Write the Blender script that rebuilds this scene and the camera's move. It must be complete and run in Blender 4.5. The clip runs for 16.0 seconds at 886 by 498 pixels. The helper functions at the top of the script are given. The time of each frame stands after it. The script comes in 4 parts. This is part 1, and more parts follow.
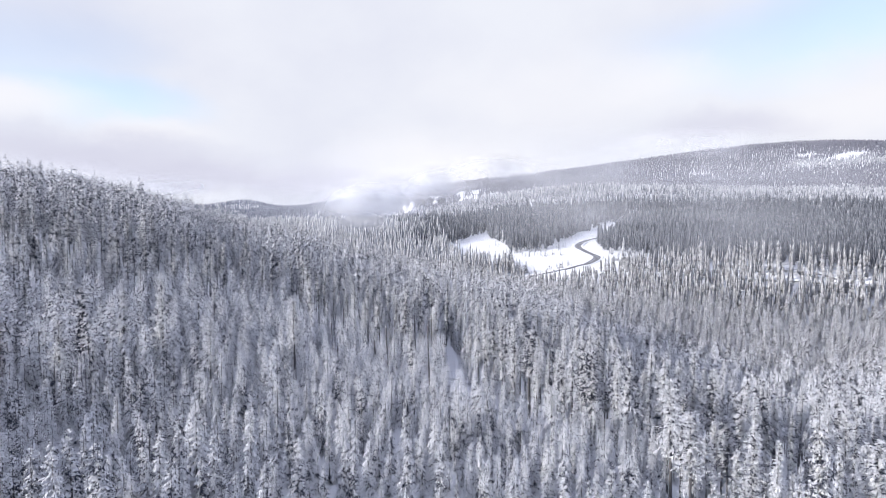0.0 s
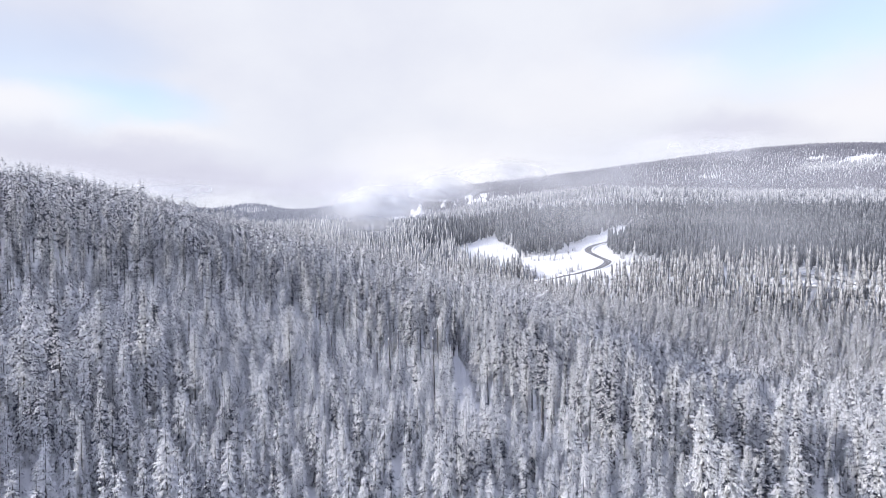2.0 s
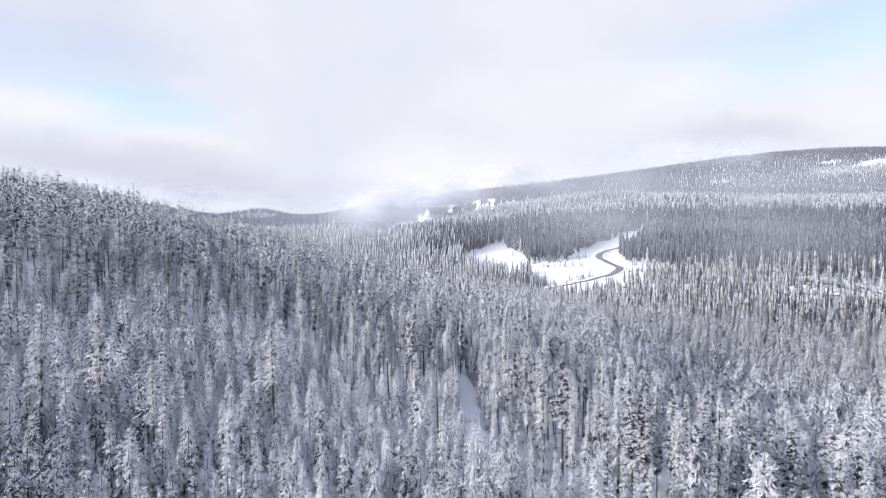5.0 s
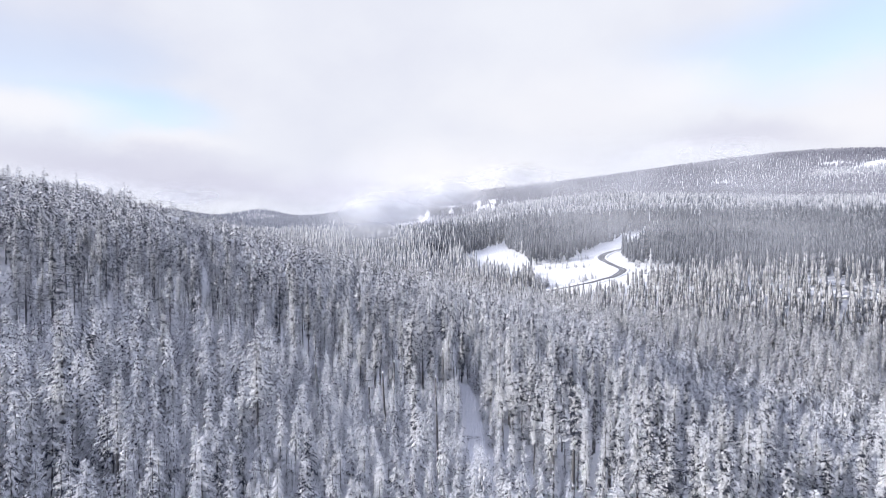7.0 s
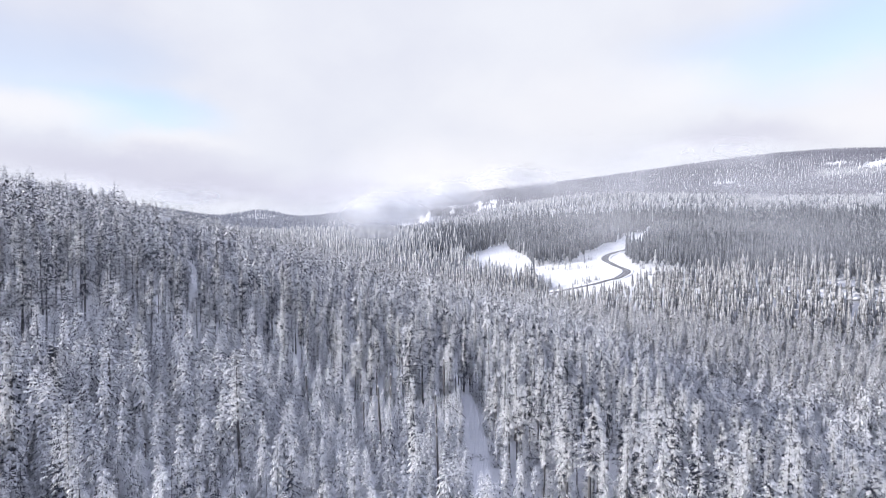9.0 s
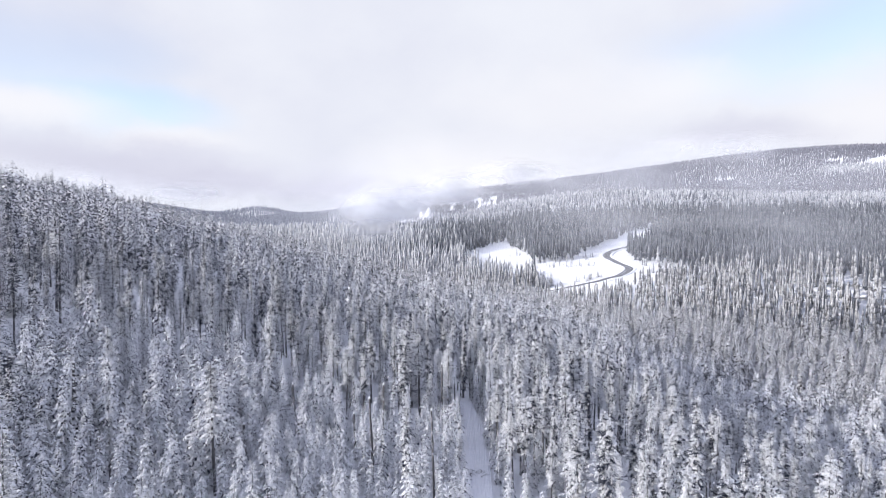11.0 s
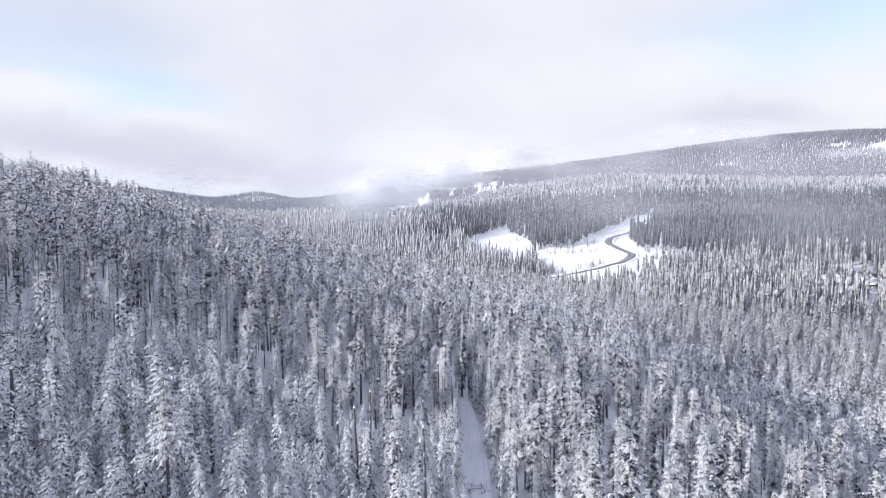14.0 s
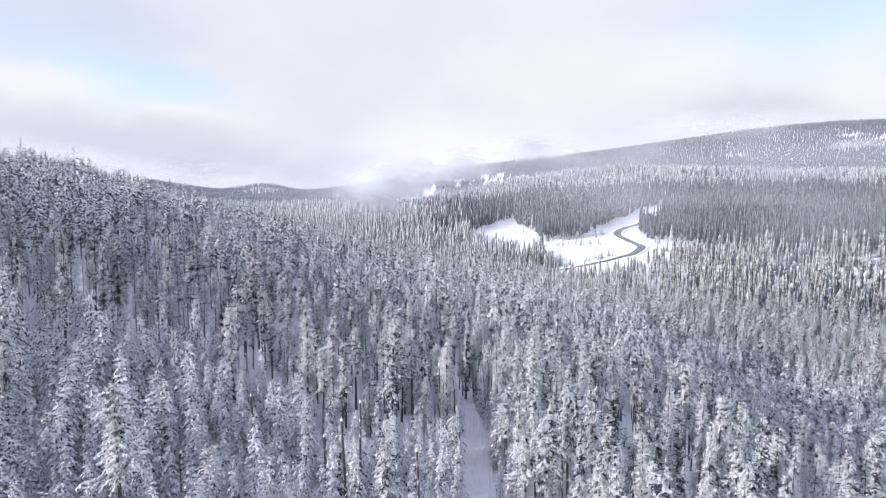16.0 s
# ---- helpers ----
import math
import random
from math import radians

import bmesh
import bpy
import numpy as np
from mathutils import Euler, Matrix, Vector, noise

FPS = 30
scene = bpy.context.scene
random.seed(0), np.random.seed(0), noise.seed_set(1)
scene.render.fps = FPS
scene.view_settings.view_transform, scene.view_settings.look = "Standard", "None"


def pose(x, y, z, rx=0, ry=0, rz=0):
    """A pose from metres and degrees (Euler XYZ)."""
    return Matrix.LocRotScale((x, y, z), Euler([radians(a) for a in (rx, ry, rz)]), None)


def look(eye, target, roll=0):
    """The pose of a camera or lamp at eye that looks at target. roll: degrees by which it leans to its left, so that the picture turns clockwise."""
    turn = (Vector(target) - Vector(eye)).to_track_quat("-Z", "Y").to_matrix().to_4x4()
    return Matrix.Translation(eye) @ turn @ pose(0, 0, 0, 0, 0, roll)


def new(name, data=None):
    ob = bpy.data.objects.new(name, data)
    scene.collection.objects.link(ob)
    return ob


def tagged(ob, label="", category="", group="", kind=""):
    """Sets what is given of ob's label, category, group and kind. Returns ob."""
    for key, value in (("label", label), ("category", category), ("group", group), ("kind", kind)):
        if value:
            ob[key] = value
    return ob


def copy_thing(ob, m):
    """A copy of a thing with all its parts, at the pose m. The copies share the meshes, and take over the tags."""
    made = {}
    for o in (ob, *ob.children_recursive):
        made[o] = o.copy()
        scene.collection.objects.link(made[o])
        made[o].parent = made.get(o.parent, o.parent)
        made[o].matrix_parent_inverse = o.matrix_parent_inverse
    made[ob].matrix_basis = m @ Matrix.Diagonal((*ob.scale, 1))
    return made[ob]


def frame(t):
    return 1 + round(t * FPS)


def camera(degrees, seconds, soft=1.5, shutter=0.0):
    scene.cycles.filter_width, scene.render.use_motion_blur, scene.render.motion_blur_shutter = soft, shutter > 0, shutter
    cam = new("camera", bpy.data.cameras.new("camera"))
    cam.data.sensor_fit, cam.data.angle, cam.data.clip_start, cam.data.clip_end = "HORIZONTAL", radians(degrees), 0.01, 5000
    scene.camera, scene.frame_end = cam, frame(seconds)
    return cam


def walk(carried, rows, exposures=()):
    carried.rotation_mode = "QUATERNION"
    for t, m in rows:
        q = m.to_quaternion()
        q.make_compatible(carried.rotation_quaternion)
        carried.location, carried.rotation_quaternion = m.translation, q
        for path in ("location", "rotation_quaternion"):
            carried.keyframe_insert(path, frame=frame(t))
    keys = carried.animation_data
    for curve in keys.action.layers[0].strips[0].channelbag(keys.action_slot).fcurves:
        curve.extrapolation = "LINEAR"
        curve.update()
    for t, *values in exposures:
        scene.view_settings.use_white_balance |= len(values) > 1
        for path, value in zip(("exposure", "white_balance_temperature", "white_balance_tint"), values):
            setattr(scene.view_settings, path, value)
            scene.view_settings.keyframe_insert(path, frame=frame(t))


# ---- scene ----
cam = camera(72, 16.0, soft=0.6)
walk(cam, [
    (0, pose(0.00, 0.00, 60.00, 86.83, 0.00, 2.73)),
    (0.5, pose(0.09, 2.17, 59.99, 86.89, 0.00, 2.98)),
    (1, pose(0.05, 4.44, 60.10, 86.98, 0.00, 3.24)),
    (1.5, pose(-0.05, 6.87, 60.21, 87.06, 0.00, 3.40)),
    (2, pose(-0.15, 9.34, 60.28, 87.14, 0.00, 3.49)),
    (2.5, pose(-0.08, 11.88, 60.36, 87.22, 0.00, 3.65)),
    (3, pose(-0.06, 14.39, 60.39, 87.32, 0.00, 3.78)),
    (3.5, pose(-0.06, 16.96, 60.41, 87.40, 0.00, 3.94)),
    (4, pose(-0.17, 19.62, 60.42, 87.49, 0.00, 4.08)),
    (6.5, pose(-0.97, 31.25, 60.46, 87.72, 0.00, 4.27)),
    (7, pose(-1.13, 33.52, 60.57, 87.72, 0.00, 4.27)),
    (7.5, pose(-1.34, 35.91, 60.67, 87.72, 0.00, 4.29)),
    (8, pose(-1.56, 38.40, 60.66, 87.76, 0.00, 4.31)),
    (8.5, pose(-1.75, 40.77, 60.66, 87.76, 0.00, 4.33)),
    (9, pose(-1.82, 43.18, 60.54, 87.77, 0.00, 4.38)),
    (11.5, pose(-2.15, 53.93, 60.58, 87.26, 0.00, 4.37)),
    (12, pose(-2.22, 55.87, 60.64, 87.04, 0.00, 4.35)),
    (12.5, pose(-2.32, 57.81, 60.61, 86.81, 0.00, 4.34)),
    (13, pose(-2.37, 59.75, 60.54, 86.60, 0.00, 4.32)),
    (13.5, pose(-2.43, 61.85, 60.46, 86.35, 0.00, 4.30)),
    (14, pose(-2.40, 64.17, 60.37, 86.10, 0.00, 4.33)),
    (14.5, pose(-2.34, 66.83, 60.22, 85.87, 0.00, 4.38)),
    (15, pose(-2.27, 69.40, 59.98, 85.69, 0.00, 4.49)),
    (15.5, pose(-2.22, 71.85, 59.81, 85.53, 0.00, 4.70)),
    (16, pose(-2.30, 74.39, 59.68, 85.33, 0.00, 4.95)),
], exposures=[(0.0, 0.0, 6420, 11.5)])

# ---- world, sun ----
SUN_ELEVATION, SUN_AZIMUTH = radians(21), radians(248)   # azimuth clockwise from +y: from the left, behind
world = bpy.data.worlds.new("winter_sky")
scene.world = world
world.use_nodes = True
wn, wl = world.node_tree.nodes, world.node_tree.links
wn.clear()
sky = wn.new("ShaderNodeTexSky")
sky.sky_type, sky.sun_disc = "NISHITA", False
sky.sun_elevation, sky.sun_rotation = SUN_ELEVATION, SUN_AZIMUTH
sky.altitude, sky.air_density, sky.dust_density = 1300, 1.0, 0.6
coord = wn.new("ShaderNodeTexCoord")
squash = wn.new("ShaderNodeMapping")
squash.inputs["Scale"].default_value = (1.0, 1.0, 1.5)
wl.new(coord.outputs["Generated"], squash.inputs["Vector"])


def sky_noise(scale, detail, rough):
    t = wn.new("ShaderNodeTexNoise")
    t.inputs["Scale"].default_value, t.inputs["Detail"].default_value, t.inputs["Roughness"].default_value = scale, detail, rough
    wl.new(squash.outputs["Vector"], t.inputs["Vector"])
    return t


def sky_math(kind, a, b, c=None):
    m = wn.new("ShaderNodeMath")
    m.operation = kind
    for k, v in enumerate((a, b, c)):
        if v is None:
            continue
        if isinstance(v, (int, float)):
            m.inputs[k].default_value = v
        else:
            wl.new(v, m.inputs[k])
    return m.outputs[0]


def sky_mix(fac, a, b):
    m = wn.new("ShaderNodeMix")
    m.data_type = "RGBA"
    for key, v in (("Factor", fac), ("A", a), ("B", b)):
        if isinstance(v, tuple):
            m.inputs[key].default_value = (*v, 1)
        else:
            wl.new(v, m.inputs[key])
    return m.outputs["Result"]


billow = sky_noise(4.5, 8, 0.55)
broad = sky_noise(1.9, 5, 0.5)
warp = wn.new("ShaderNodeVectorMath")           # ragged edges for the cloud masses
warp.operation = "MULTIPLY_ADD"
wl.new(billow.outputs["Color"], warp.inputs[0])
warp.inputs[1].default_value = (0.16, 0.16, 0.10)
wl.new(coord.outputs["Generated"], warp.inputs[2])


def cloud_mass(azimuth, elevation, wide, high):
    """How near a direction lies to a soft mass of cloud (degrees)."""
    a, e = radians(azimuth), radians(elevation)
    off = wn.new("ShaderNodeVectorMath")
    off.operation = "SUBTRACT"
    wl.new(warp.outputs[0], off.inputs[0])
    off.inputs[1].default_value = (math.sin(a) * math.cos(e) + 0.08, math.cos(a) * math.cos(e) + 0.08, math.sin(e) + 0.05)
    fit_to = wn.new("ShaderNodeVectorMath")
    fit_to.operation = "MULTIPLY"
    wl.new(off.outputs[0], fit_to.inputs[0])
    fit_to.inputs[1].default_value = (1 / math.sin(radians(wide)), 0.6 / math.sin(radians(wide)), 1 / math.sin(radians(high)))
    size_of = wn.new("ShaderNodeVectorMath")
    size_of.operation = "LENGTH"
    wl.new(fit_to.outputs[0], size_of.inputs[0])
    soft = wn.new("ShaderNodeMapRange")
    soft.interpolation_type = "SMOOTHSTEP"
    soft.inputs["From Min"].default_value, soft.inputs["From Max"].default_value = 1.25, 0.1
    wl.new(size_of.outputs["Value"], soft.inputs["Value"])
    return soft.outputs["Result"]


tone = wn.new("ShaderNodeValToRGB")             # lilac-grey bellies to white tops
tone.color_ramp.elements[0].position, tone.color_ramp.elements[0].color = 0.30, (0.79, 0.815, 0.905, 1)
tone.color_ramp.elements[1].position, tone.color_ramp.elements[1].color = 0.66, (0.86, 0.885, 0.95, 1)
wl.new(billow.outputs["Fac"], tone.inputs["Fac"])
colour = tone.outputs["Color"]
sky_gain = wn.new("ShaderNodeMix")
sky_gain.data_type, sky_gain.blend_type = "RGBA", "MULTIPLY"
sky_gain.inputs["Factor"].default_value = 1.0
sky_gain.inputs["B"].default_value = (0.26, 0.26, 0.26, 1)
wl.new(sky.outputs["Color"], sky_gain.inputs["A"])
blue = sky_gain.outputs["Result"]
for azimuth, elevation, wide, high, amount in ((-31, 9.2, 8, 2.2, 0.5), (-40, 13, 11, 5, 0.4), (24, 13.5, 12, 3.6, 0.38), (33, 16, 10, 4, 0.45), (-100, 25, 40, 15, 0.4), (110, 30, 40, 15, 0.4), (180, 35, 40, 20, 0.4)):
    colour = sky_mix(sky_math("MULTIPLY", cloud_mass(azimuth, elevation, wide, high), amount), colour, blue)
for azimuth, elevation, wide, high, amount in ((-2, 4.5, 14, 4, 0.8), (33, 8.5, 11, 4, 0.8), (8, 11, 16, 4, 0.5), (-40, 8.6, 7, 1.6, 0.85), (-28, 6.9, 7, 1.3, 0.6), (17, 11.5, 5, 2.2, 0.6)):
    colour = sky_mix(sky_math("MULTIPLY", cloud_mass(azimuth, elevation, wide, high), amount), colour, (0.96, 0.96, 0.985))
for azimuth, elevation, wide, high, amount in ((-33, 5.0, 14, 2.0, 0.7), (-24, 3.4, 12, 1.6, 0.7), (22, 7.6, 7, 1.6, 0.5), (-12, 2.8, 8, 1.6, 0.5), (-43, 16, 13, 7, 0.4)):
    colour = sky_mix(sky_math("MULTIPLY", cloud_mass(azimuth, elevation, wide, high), amount), colour, (0.66, 0.66, 0.79))
height = wn.new("ShaderNodeSeparateXYZ")         # the deck breaks up overhead
wl.new(coord.outputs["Generated"], height.inputs["Vector"])
overhead = wn.new("ShaderNodeMapRange")
overhead.inputs["From Min"].default_value, overhead.inputs["From Max"].default_value = 0.38, 0.75
overhead.inputs["To Max"].default_value = 0.75
wl.new(height.outputs["Z"], overhead.inputs["Value"])
colour = sky_mix(overhead.outputs["Result"], colour, (0.56, 0.62, 0.92))
back = wn.new("ShaderNodeBackground")
back.inputs["Strength"].default_value = 1.0
wl.new(colour, back.inputs["Color"])
wl.new(back.outputs["Background"], wn.new("ShaderNodeOutputWorld").inputs["Surface"])

sun_data = bpy.data.lights.new("sun", "SUN")
sun_data.energy, sun_data.angle, sun_data.color = 5.0, radians(1.0), (1.0, 0.97, 0.93)
sun = new("sun", sun_data)
to_sun = Vector((math.sin(SUN_AZIMUTH) * math.cos(SUN_ELEVATION), math.cos(SUN_AZIMUTH) * math.cos(SUN_ELEVATION), math.sin(SUN_ELEVATION)))
sun.matrix_world = look((-300, -200, 400), Vector((-300, -200, 400)) - to_sun)

# ---- materials ----


def material(name):
    m = bpy.data.materials.new(name)
    m.use_nodes = True
    n, l = m.node_tree.nodes, m.node_tree.links
    bsdf = n["Principled BSDF"]
    return m, n, l, bsdf


def noise_node(n, l, scale, detail=4, rough=0.55, vector=None):
    t = n.new("ShaderNodeTexNoise")
    t.inputs["Scale"].default_value, t.inputs["Detail"].default_value, t.inputs["Roughness"].default_value = scale, detail, rough
    if vector:
        l.new(vector, t.inputs["Vector"])
    return t


def ramp(n, l, source, stops):
    r = n.new("ShaderNodeValToRGB")
    for k, (p, c) in enumerate(stops):
        e = r.color_ramp.elements[k] if k < 2 else r.color_ramp.elements.new(p)
        e.position, e.color = p, (*c, 1)
    l.new(source, r.inputs["Fac"])
    return r


def mix_colour(n, l, fac, a, b):
    x = n.new("ShaderNodeMix")
    x.data_type = "RGBA"
    l.new(fac, x.inputs["Factor"])
    for key, v in (("A", a), ("B", b)):
        if isinstance(v, tuple):
            x.inputs[key].default_value = (*v, 1)
        else:
            l.new(v, x.inputs[key])
    return x


def snowy_needles(name, low, high, scale, dark, light, broad=0.02, contrast=2.2, single=0.3, patchy=0.9, tree=0.0):
    """Conifer foliage that carries snow on whatever faces the sky: none under an upward normal of low, full over high, uneven in clumps and over the hillside."""
    m, n, l, bsdf = material(name)
    geo = n.new("ShaderNodeNewGeometry")
    split = n.new("ShaderNodeSeparateXYZ")
    l.new(geo.outputs["Normal"], split.inputs["Vector"])
    grain = noise_node(n, l, scale, 3, 0.55, geo.outputs["Position"])
    hill = noise_node(n, l, broad, 3, 0.5, geo.outputs["Position"])

    def plus(value, gain, before):
        k = n.new("ShaderNodeMath")
        k.operation = "MULTIPLY_ADD"
        k.inputs[1].default_value = gain
        l.new(value, k.inputs[0])
        if isinstance(before, float):
            k.inputs[2].default_value = before
        else:
            l.new(before, k.inputs[2])
        return k.outputs[0]

    total = plus(grain.outputs["Fac"], contrast, -0.5 * contrast - 0.5 * patchy - 0.5 * single - 0.5 * tree)
    total = plus(hill.outputs["Fac"], patchy, total)
    if tree:
        total = plus(n.new("ShaderNodeObjectInfo").outputs["Random"], tree, total)
    total = plus(geo.outputs["Random Per Island"], single, total)
    total = plus(split.outputs["Z"], 1.0, total)
    cover = n.new("ShaderNodeMapRange")
    cover.inputs["From Min"].default_value, cover.inputs["From Max"].default_value = low, high
    l.new(total, cover.inputs["Value"])
    green = ramp(n, l, geo.outputs["Random Per Island"], ((0.0, dark), (1.0, light)))
    white = ramp(n, l, grain.outputs["Fac"], ((0.3, (0.71, 0.72, 0.76)), (0.7, (0.84, 0.84, 0.855))))
    col = mix_colour(n, l, cover.outputs["Result"], green.outputs["Color"], white.outputs["Color"])
    l.new(col.outputs["Result"], bsdf.inputs["Base Color"])
    bsdf.inputs["Roughness"].default_value = 0.85
    bsdf.inputs["Specular IOR Level"].default_value = 0.15
    return m


DARK, LIGHT = (0.028, 0.034, 0.054), (0.085, 0.092, 0.118)
GREY, PALE = (0.058, 0.057, 0.06), (0.14, 0.137, 0.139)
NEEDLES = snowy_needles("snowy_needles", 0.4, 0.64, 1.0, DARK, LIGHT, 0.1, contrast=5.2, single=0.2, tree=0.7)
YOUNG = snowy_needles("young_snowy_needles", 0.4, 0.66, 1.3, DARK, LIGHT, 0.15, contrast=4.2, single=0.2, tree=0.7)
# Needle colours grow paler band by band, putting distance haze into the foliage.
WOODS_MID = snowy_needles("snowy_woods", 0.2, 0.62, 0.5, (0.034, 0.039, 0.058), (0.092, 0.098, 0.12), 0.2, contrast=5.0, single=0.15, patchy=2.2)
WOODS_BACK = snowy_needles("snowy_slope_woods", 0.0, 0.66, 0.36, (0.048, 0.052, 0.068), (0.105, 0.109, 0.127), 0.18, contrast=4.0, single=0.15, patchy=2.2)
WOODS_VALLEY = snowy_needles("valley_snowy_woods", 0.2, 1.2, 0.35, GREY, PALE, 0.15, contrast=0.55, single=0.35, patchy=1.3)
# Greyer than WOODS_VALLEY: the valley's haze is put into its colour.
WOODS_VALLEY_HAZED = snowy_needles("hazed_valley_woods", 0.12, 1.4, 0.35, (0.08, 0.079, 0.083), (0.19, 0.187, 0.19), 0.15, contrast=0.5, single=0.4, patchy=1.4)
# Haze of distance is put into this pale grey foliage.
WOODS_FAR = snowy_needles("far_hazed_woods", 0.75, 2.2, 0.1, (0.14, 0.142, 0.175), (0.22, 0.222, 0.258), 0.004, contrast=0.4, single=0.25)
# Cloud shade on the ridge is put into this darker foliage colour.
WOODS_SHADED = snowy_needles("cloud_shaded_woods", 0.7, 2.3, 0.3, (0.075, 0.084, 0.1), (0.14, 0.15, 0.175), 0.05, contrast=0.9, single=0.6)
# Sunlight on the brow and shoulder is put into this brighter foliage.
WOODS_SUNLIT = snowy_needles("sunlit_snowy_woods", 0.25, 1.4, 0.15, (0.13, 0.14, 0.165), (0.24, 0.25, 0.275), 0.01, contrast=0.5, single=0.35)
# Haze to the west is put into this bluer foliage.
WOODS_HAZY = snowy_needles("blue_hazed_woods", 0.7, 2.2, 0.2, (0.11, 0.125, 0.17), (0.19, 0.205, 0.255), 0.004, contrast=0.6)
# Distance haze is put into this pale, low-contrast foliage.
WOODS_SOFT = snowy_needles("haze_softened_woods", -0.18, 1.3, 0.3, (0.1, 0.105, 0.116), (0.16, 0.165, 0.176), 0.03, contrast=0.6, single=0.4)


def bark_material():
    m, n, l, bsdf = material("bark")
    geo = n.new("ShaderNodeNewGeometry")
    stretch = n.new("ShaderNodeMapping")
    stretch.inputs["Scale"].default_value = (6, 6, 1.2)
    l.new(geo.outputs["Position"], stretch.inputs["Vector"])
    g = noise_node(n, l, 2.0, 5, 0.6, stretch.outputs["Vector"])
    c = ramp(n, l, g.outputs["Fac"], ((0.3, (0.045, 0.044, 0.048)), (0.75, (0.17, 0.165, 0.17))))
    rime = noise_node(n, l, 0.9, 4, 0.6, geo.outputs["Position"])
    f = ramp(n, l, rime.outputs["Fac"], ((0.58, (0, 0, 0)), (0.68, (1, 1, 1))))
    out = mix_colour(n, l, f.outputs["Color"], c.outputs["Color"], (0.7, 0.71, 0.75))
    l.new(out.outputs["Result"], bsdf.inputs["Base Color"])
    bump = n.new("ShaderNodeBump")
    bump.inputs["Strength"].default_value, bump.inputs["Distance"].default_value = 0.5, 0.05
    l.new(g.outputs["Fac"], bump.inputs["Height"])
    l.new(bump.outputs["Normal"], bsdf.inputs["Normal"])
    bsdf.inputs["Roughness"].default_value = 0.9
    return m


BARK = bark_material()


def snow_material():
    m, n, l, bsdf = material("snow")
    geo = n.new("ShaderNodeNewGeometry")
    drift = noise_node(n, l, 0.12, 5, 0.6, geo.outputs["Position"])
    crust = noise_node(n, l, 1.4, 6, 0.65, geo.outputs["Position"])
    c = ramp(n, l, drift.outputs["Fac"], ((0.3, (0.88, 0.885, 0.905)), (0.7, (0.95, 0.95, 0.955))))
    scrub = ramp(n, l, crust.outputs["Fac"], ((0.66, (0, 0, 0)), (0.74, (1, 1, 1))))
    dim = n.new("ShaderNodeMath")
    dim.operation = "MULTIPLY"
    dim.inputs[1].default_value = 0.16
    l.new(scrub.outputs["Color"], dim.inputs[0])
    out = mix_colour(n, l, dim.outputs[0], c.outputs["Color"], (0.22, 0.21, 0.20))
    l.new(out.outputs["Result"], bsdf.inputs["Base Color"])
    bump = n.new("ShaderNodeBump")
    bump.inputs["Strength"].default_value, bump.inputs["Distance"].default_value = 0.6, 0.3
    l.new(crust.outputs["Fac"], bump.inputs["Height"])
    l.new(bump.outputs["Normal"], bsdf.inputs["Normal"])
    bsdf.inputs["Roughness"].default_value = 0.7
    return m


SNOW = snow_material()


def asphalt_material():
    """Salted winter asphalt: grey wheel tracks between streaks of thin snow, across the road by its own coordinates."""
    m, n, l, bsdf = material("winter_asphalt")
    geo = n.new("ShaderNodeNewGeometry")
    coord = n.new("ShaderNodeTexCoord")
    stretch = n.new("ShaderNodeMapping")
    stretch.inputs["Scale"].default_value = (9.0, 1.0, 1.0)
    l.new(coord.outputs["UV"], stretch.inputs["Vector"])
    lanes = noise_node(n, l, 1.0, 4, 0.6, stretch.outputs["Vector"])
    g = noise_node(n, l, 0.6, 6, 0.65, geo.outputs["Position"])
    c = ramp(n, l, g.outputs["Fac"], ((0.35, (0.085, 0.085, 0.09)), (0.7, (0.16, 0.16, 0.17))))
    film = ramp(n, l, lanes.outputs["Fac"], ((0.5, (0, 0, 0)), (0.66, (0.75, 0.75, 0.75))))
    out = mix_colour(n, l, film.outputs["Color"], c.outputs["Color"], (0.6, 0.6, 0.63))
    l.new(out.outputs["Result"], bsdf.inputs["Base Color"])
    bsdf.inputs["Roughness"].default_value = 0.6
    return m


ASPHALT = asphalt_material()


def trodden_material():
    m, n, l, bsdf = material("trodden_snow")
    geo = n.new("ShaderNodeNewGeometry")
    g = noise_node(n, l, 0.8, 5, 0.6, geo.outputs["Position"])
    c = ramp(n, l, g.outputs["Fac"], ((0.3, (0.84, 0.85, 0.88)), (0.7, (0.91, 0.91, 0.93))))
    l.new(c.outputs["Color"], bsdf.inputs["Base Color"])
    stretch = n.new("ShaderNodeMapping")
    stretch.inputs["Scale"].default_value = (3.0, 0.12, 1.0)
    l.new(geo.outputs["Position"], stretch.inputs["Vector"])
    rut = noise_node(n, l, 1.0, 3, 0.5, stretch.outputs["Vector"])
    bump = n.new("ShaderNodeBump")
    bump.inputs["Strength"].default_value, bump.inputs["Distance"].default_value = 0.8, 0.25
    l.new(rut.outputs["Fac"], bump.inputs["Height"])
    l.new(bump.outputs["Normal"], bsdf.inputs["Normal"])
    bsdf.inputs["Roughness"].default_value = 0.7
    return m


TRODDEN = trodden_material()


def frosted_material():
    m, n, l, bsdf = material("frosted_twigs")
    geo = n.new("ShaderNodeNewGeometry")
    g = noise_node(n, l, 2.5, 4, 0.6, geo.outputs["Position"])
    c = ramp(n, l, g.outputs["Fac"], ((0.4, (0.2, 0.19, 0.19)), (0.55, (0.8, 0.8, 0.82))))
    l.new(c.outputs["Color"], bsdf.inputs["Base Color"])
    bsdf.inputs["Roughness"].default_value = 0.85
    return m


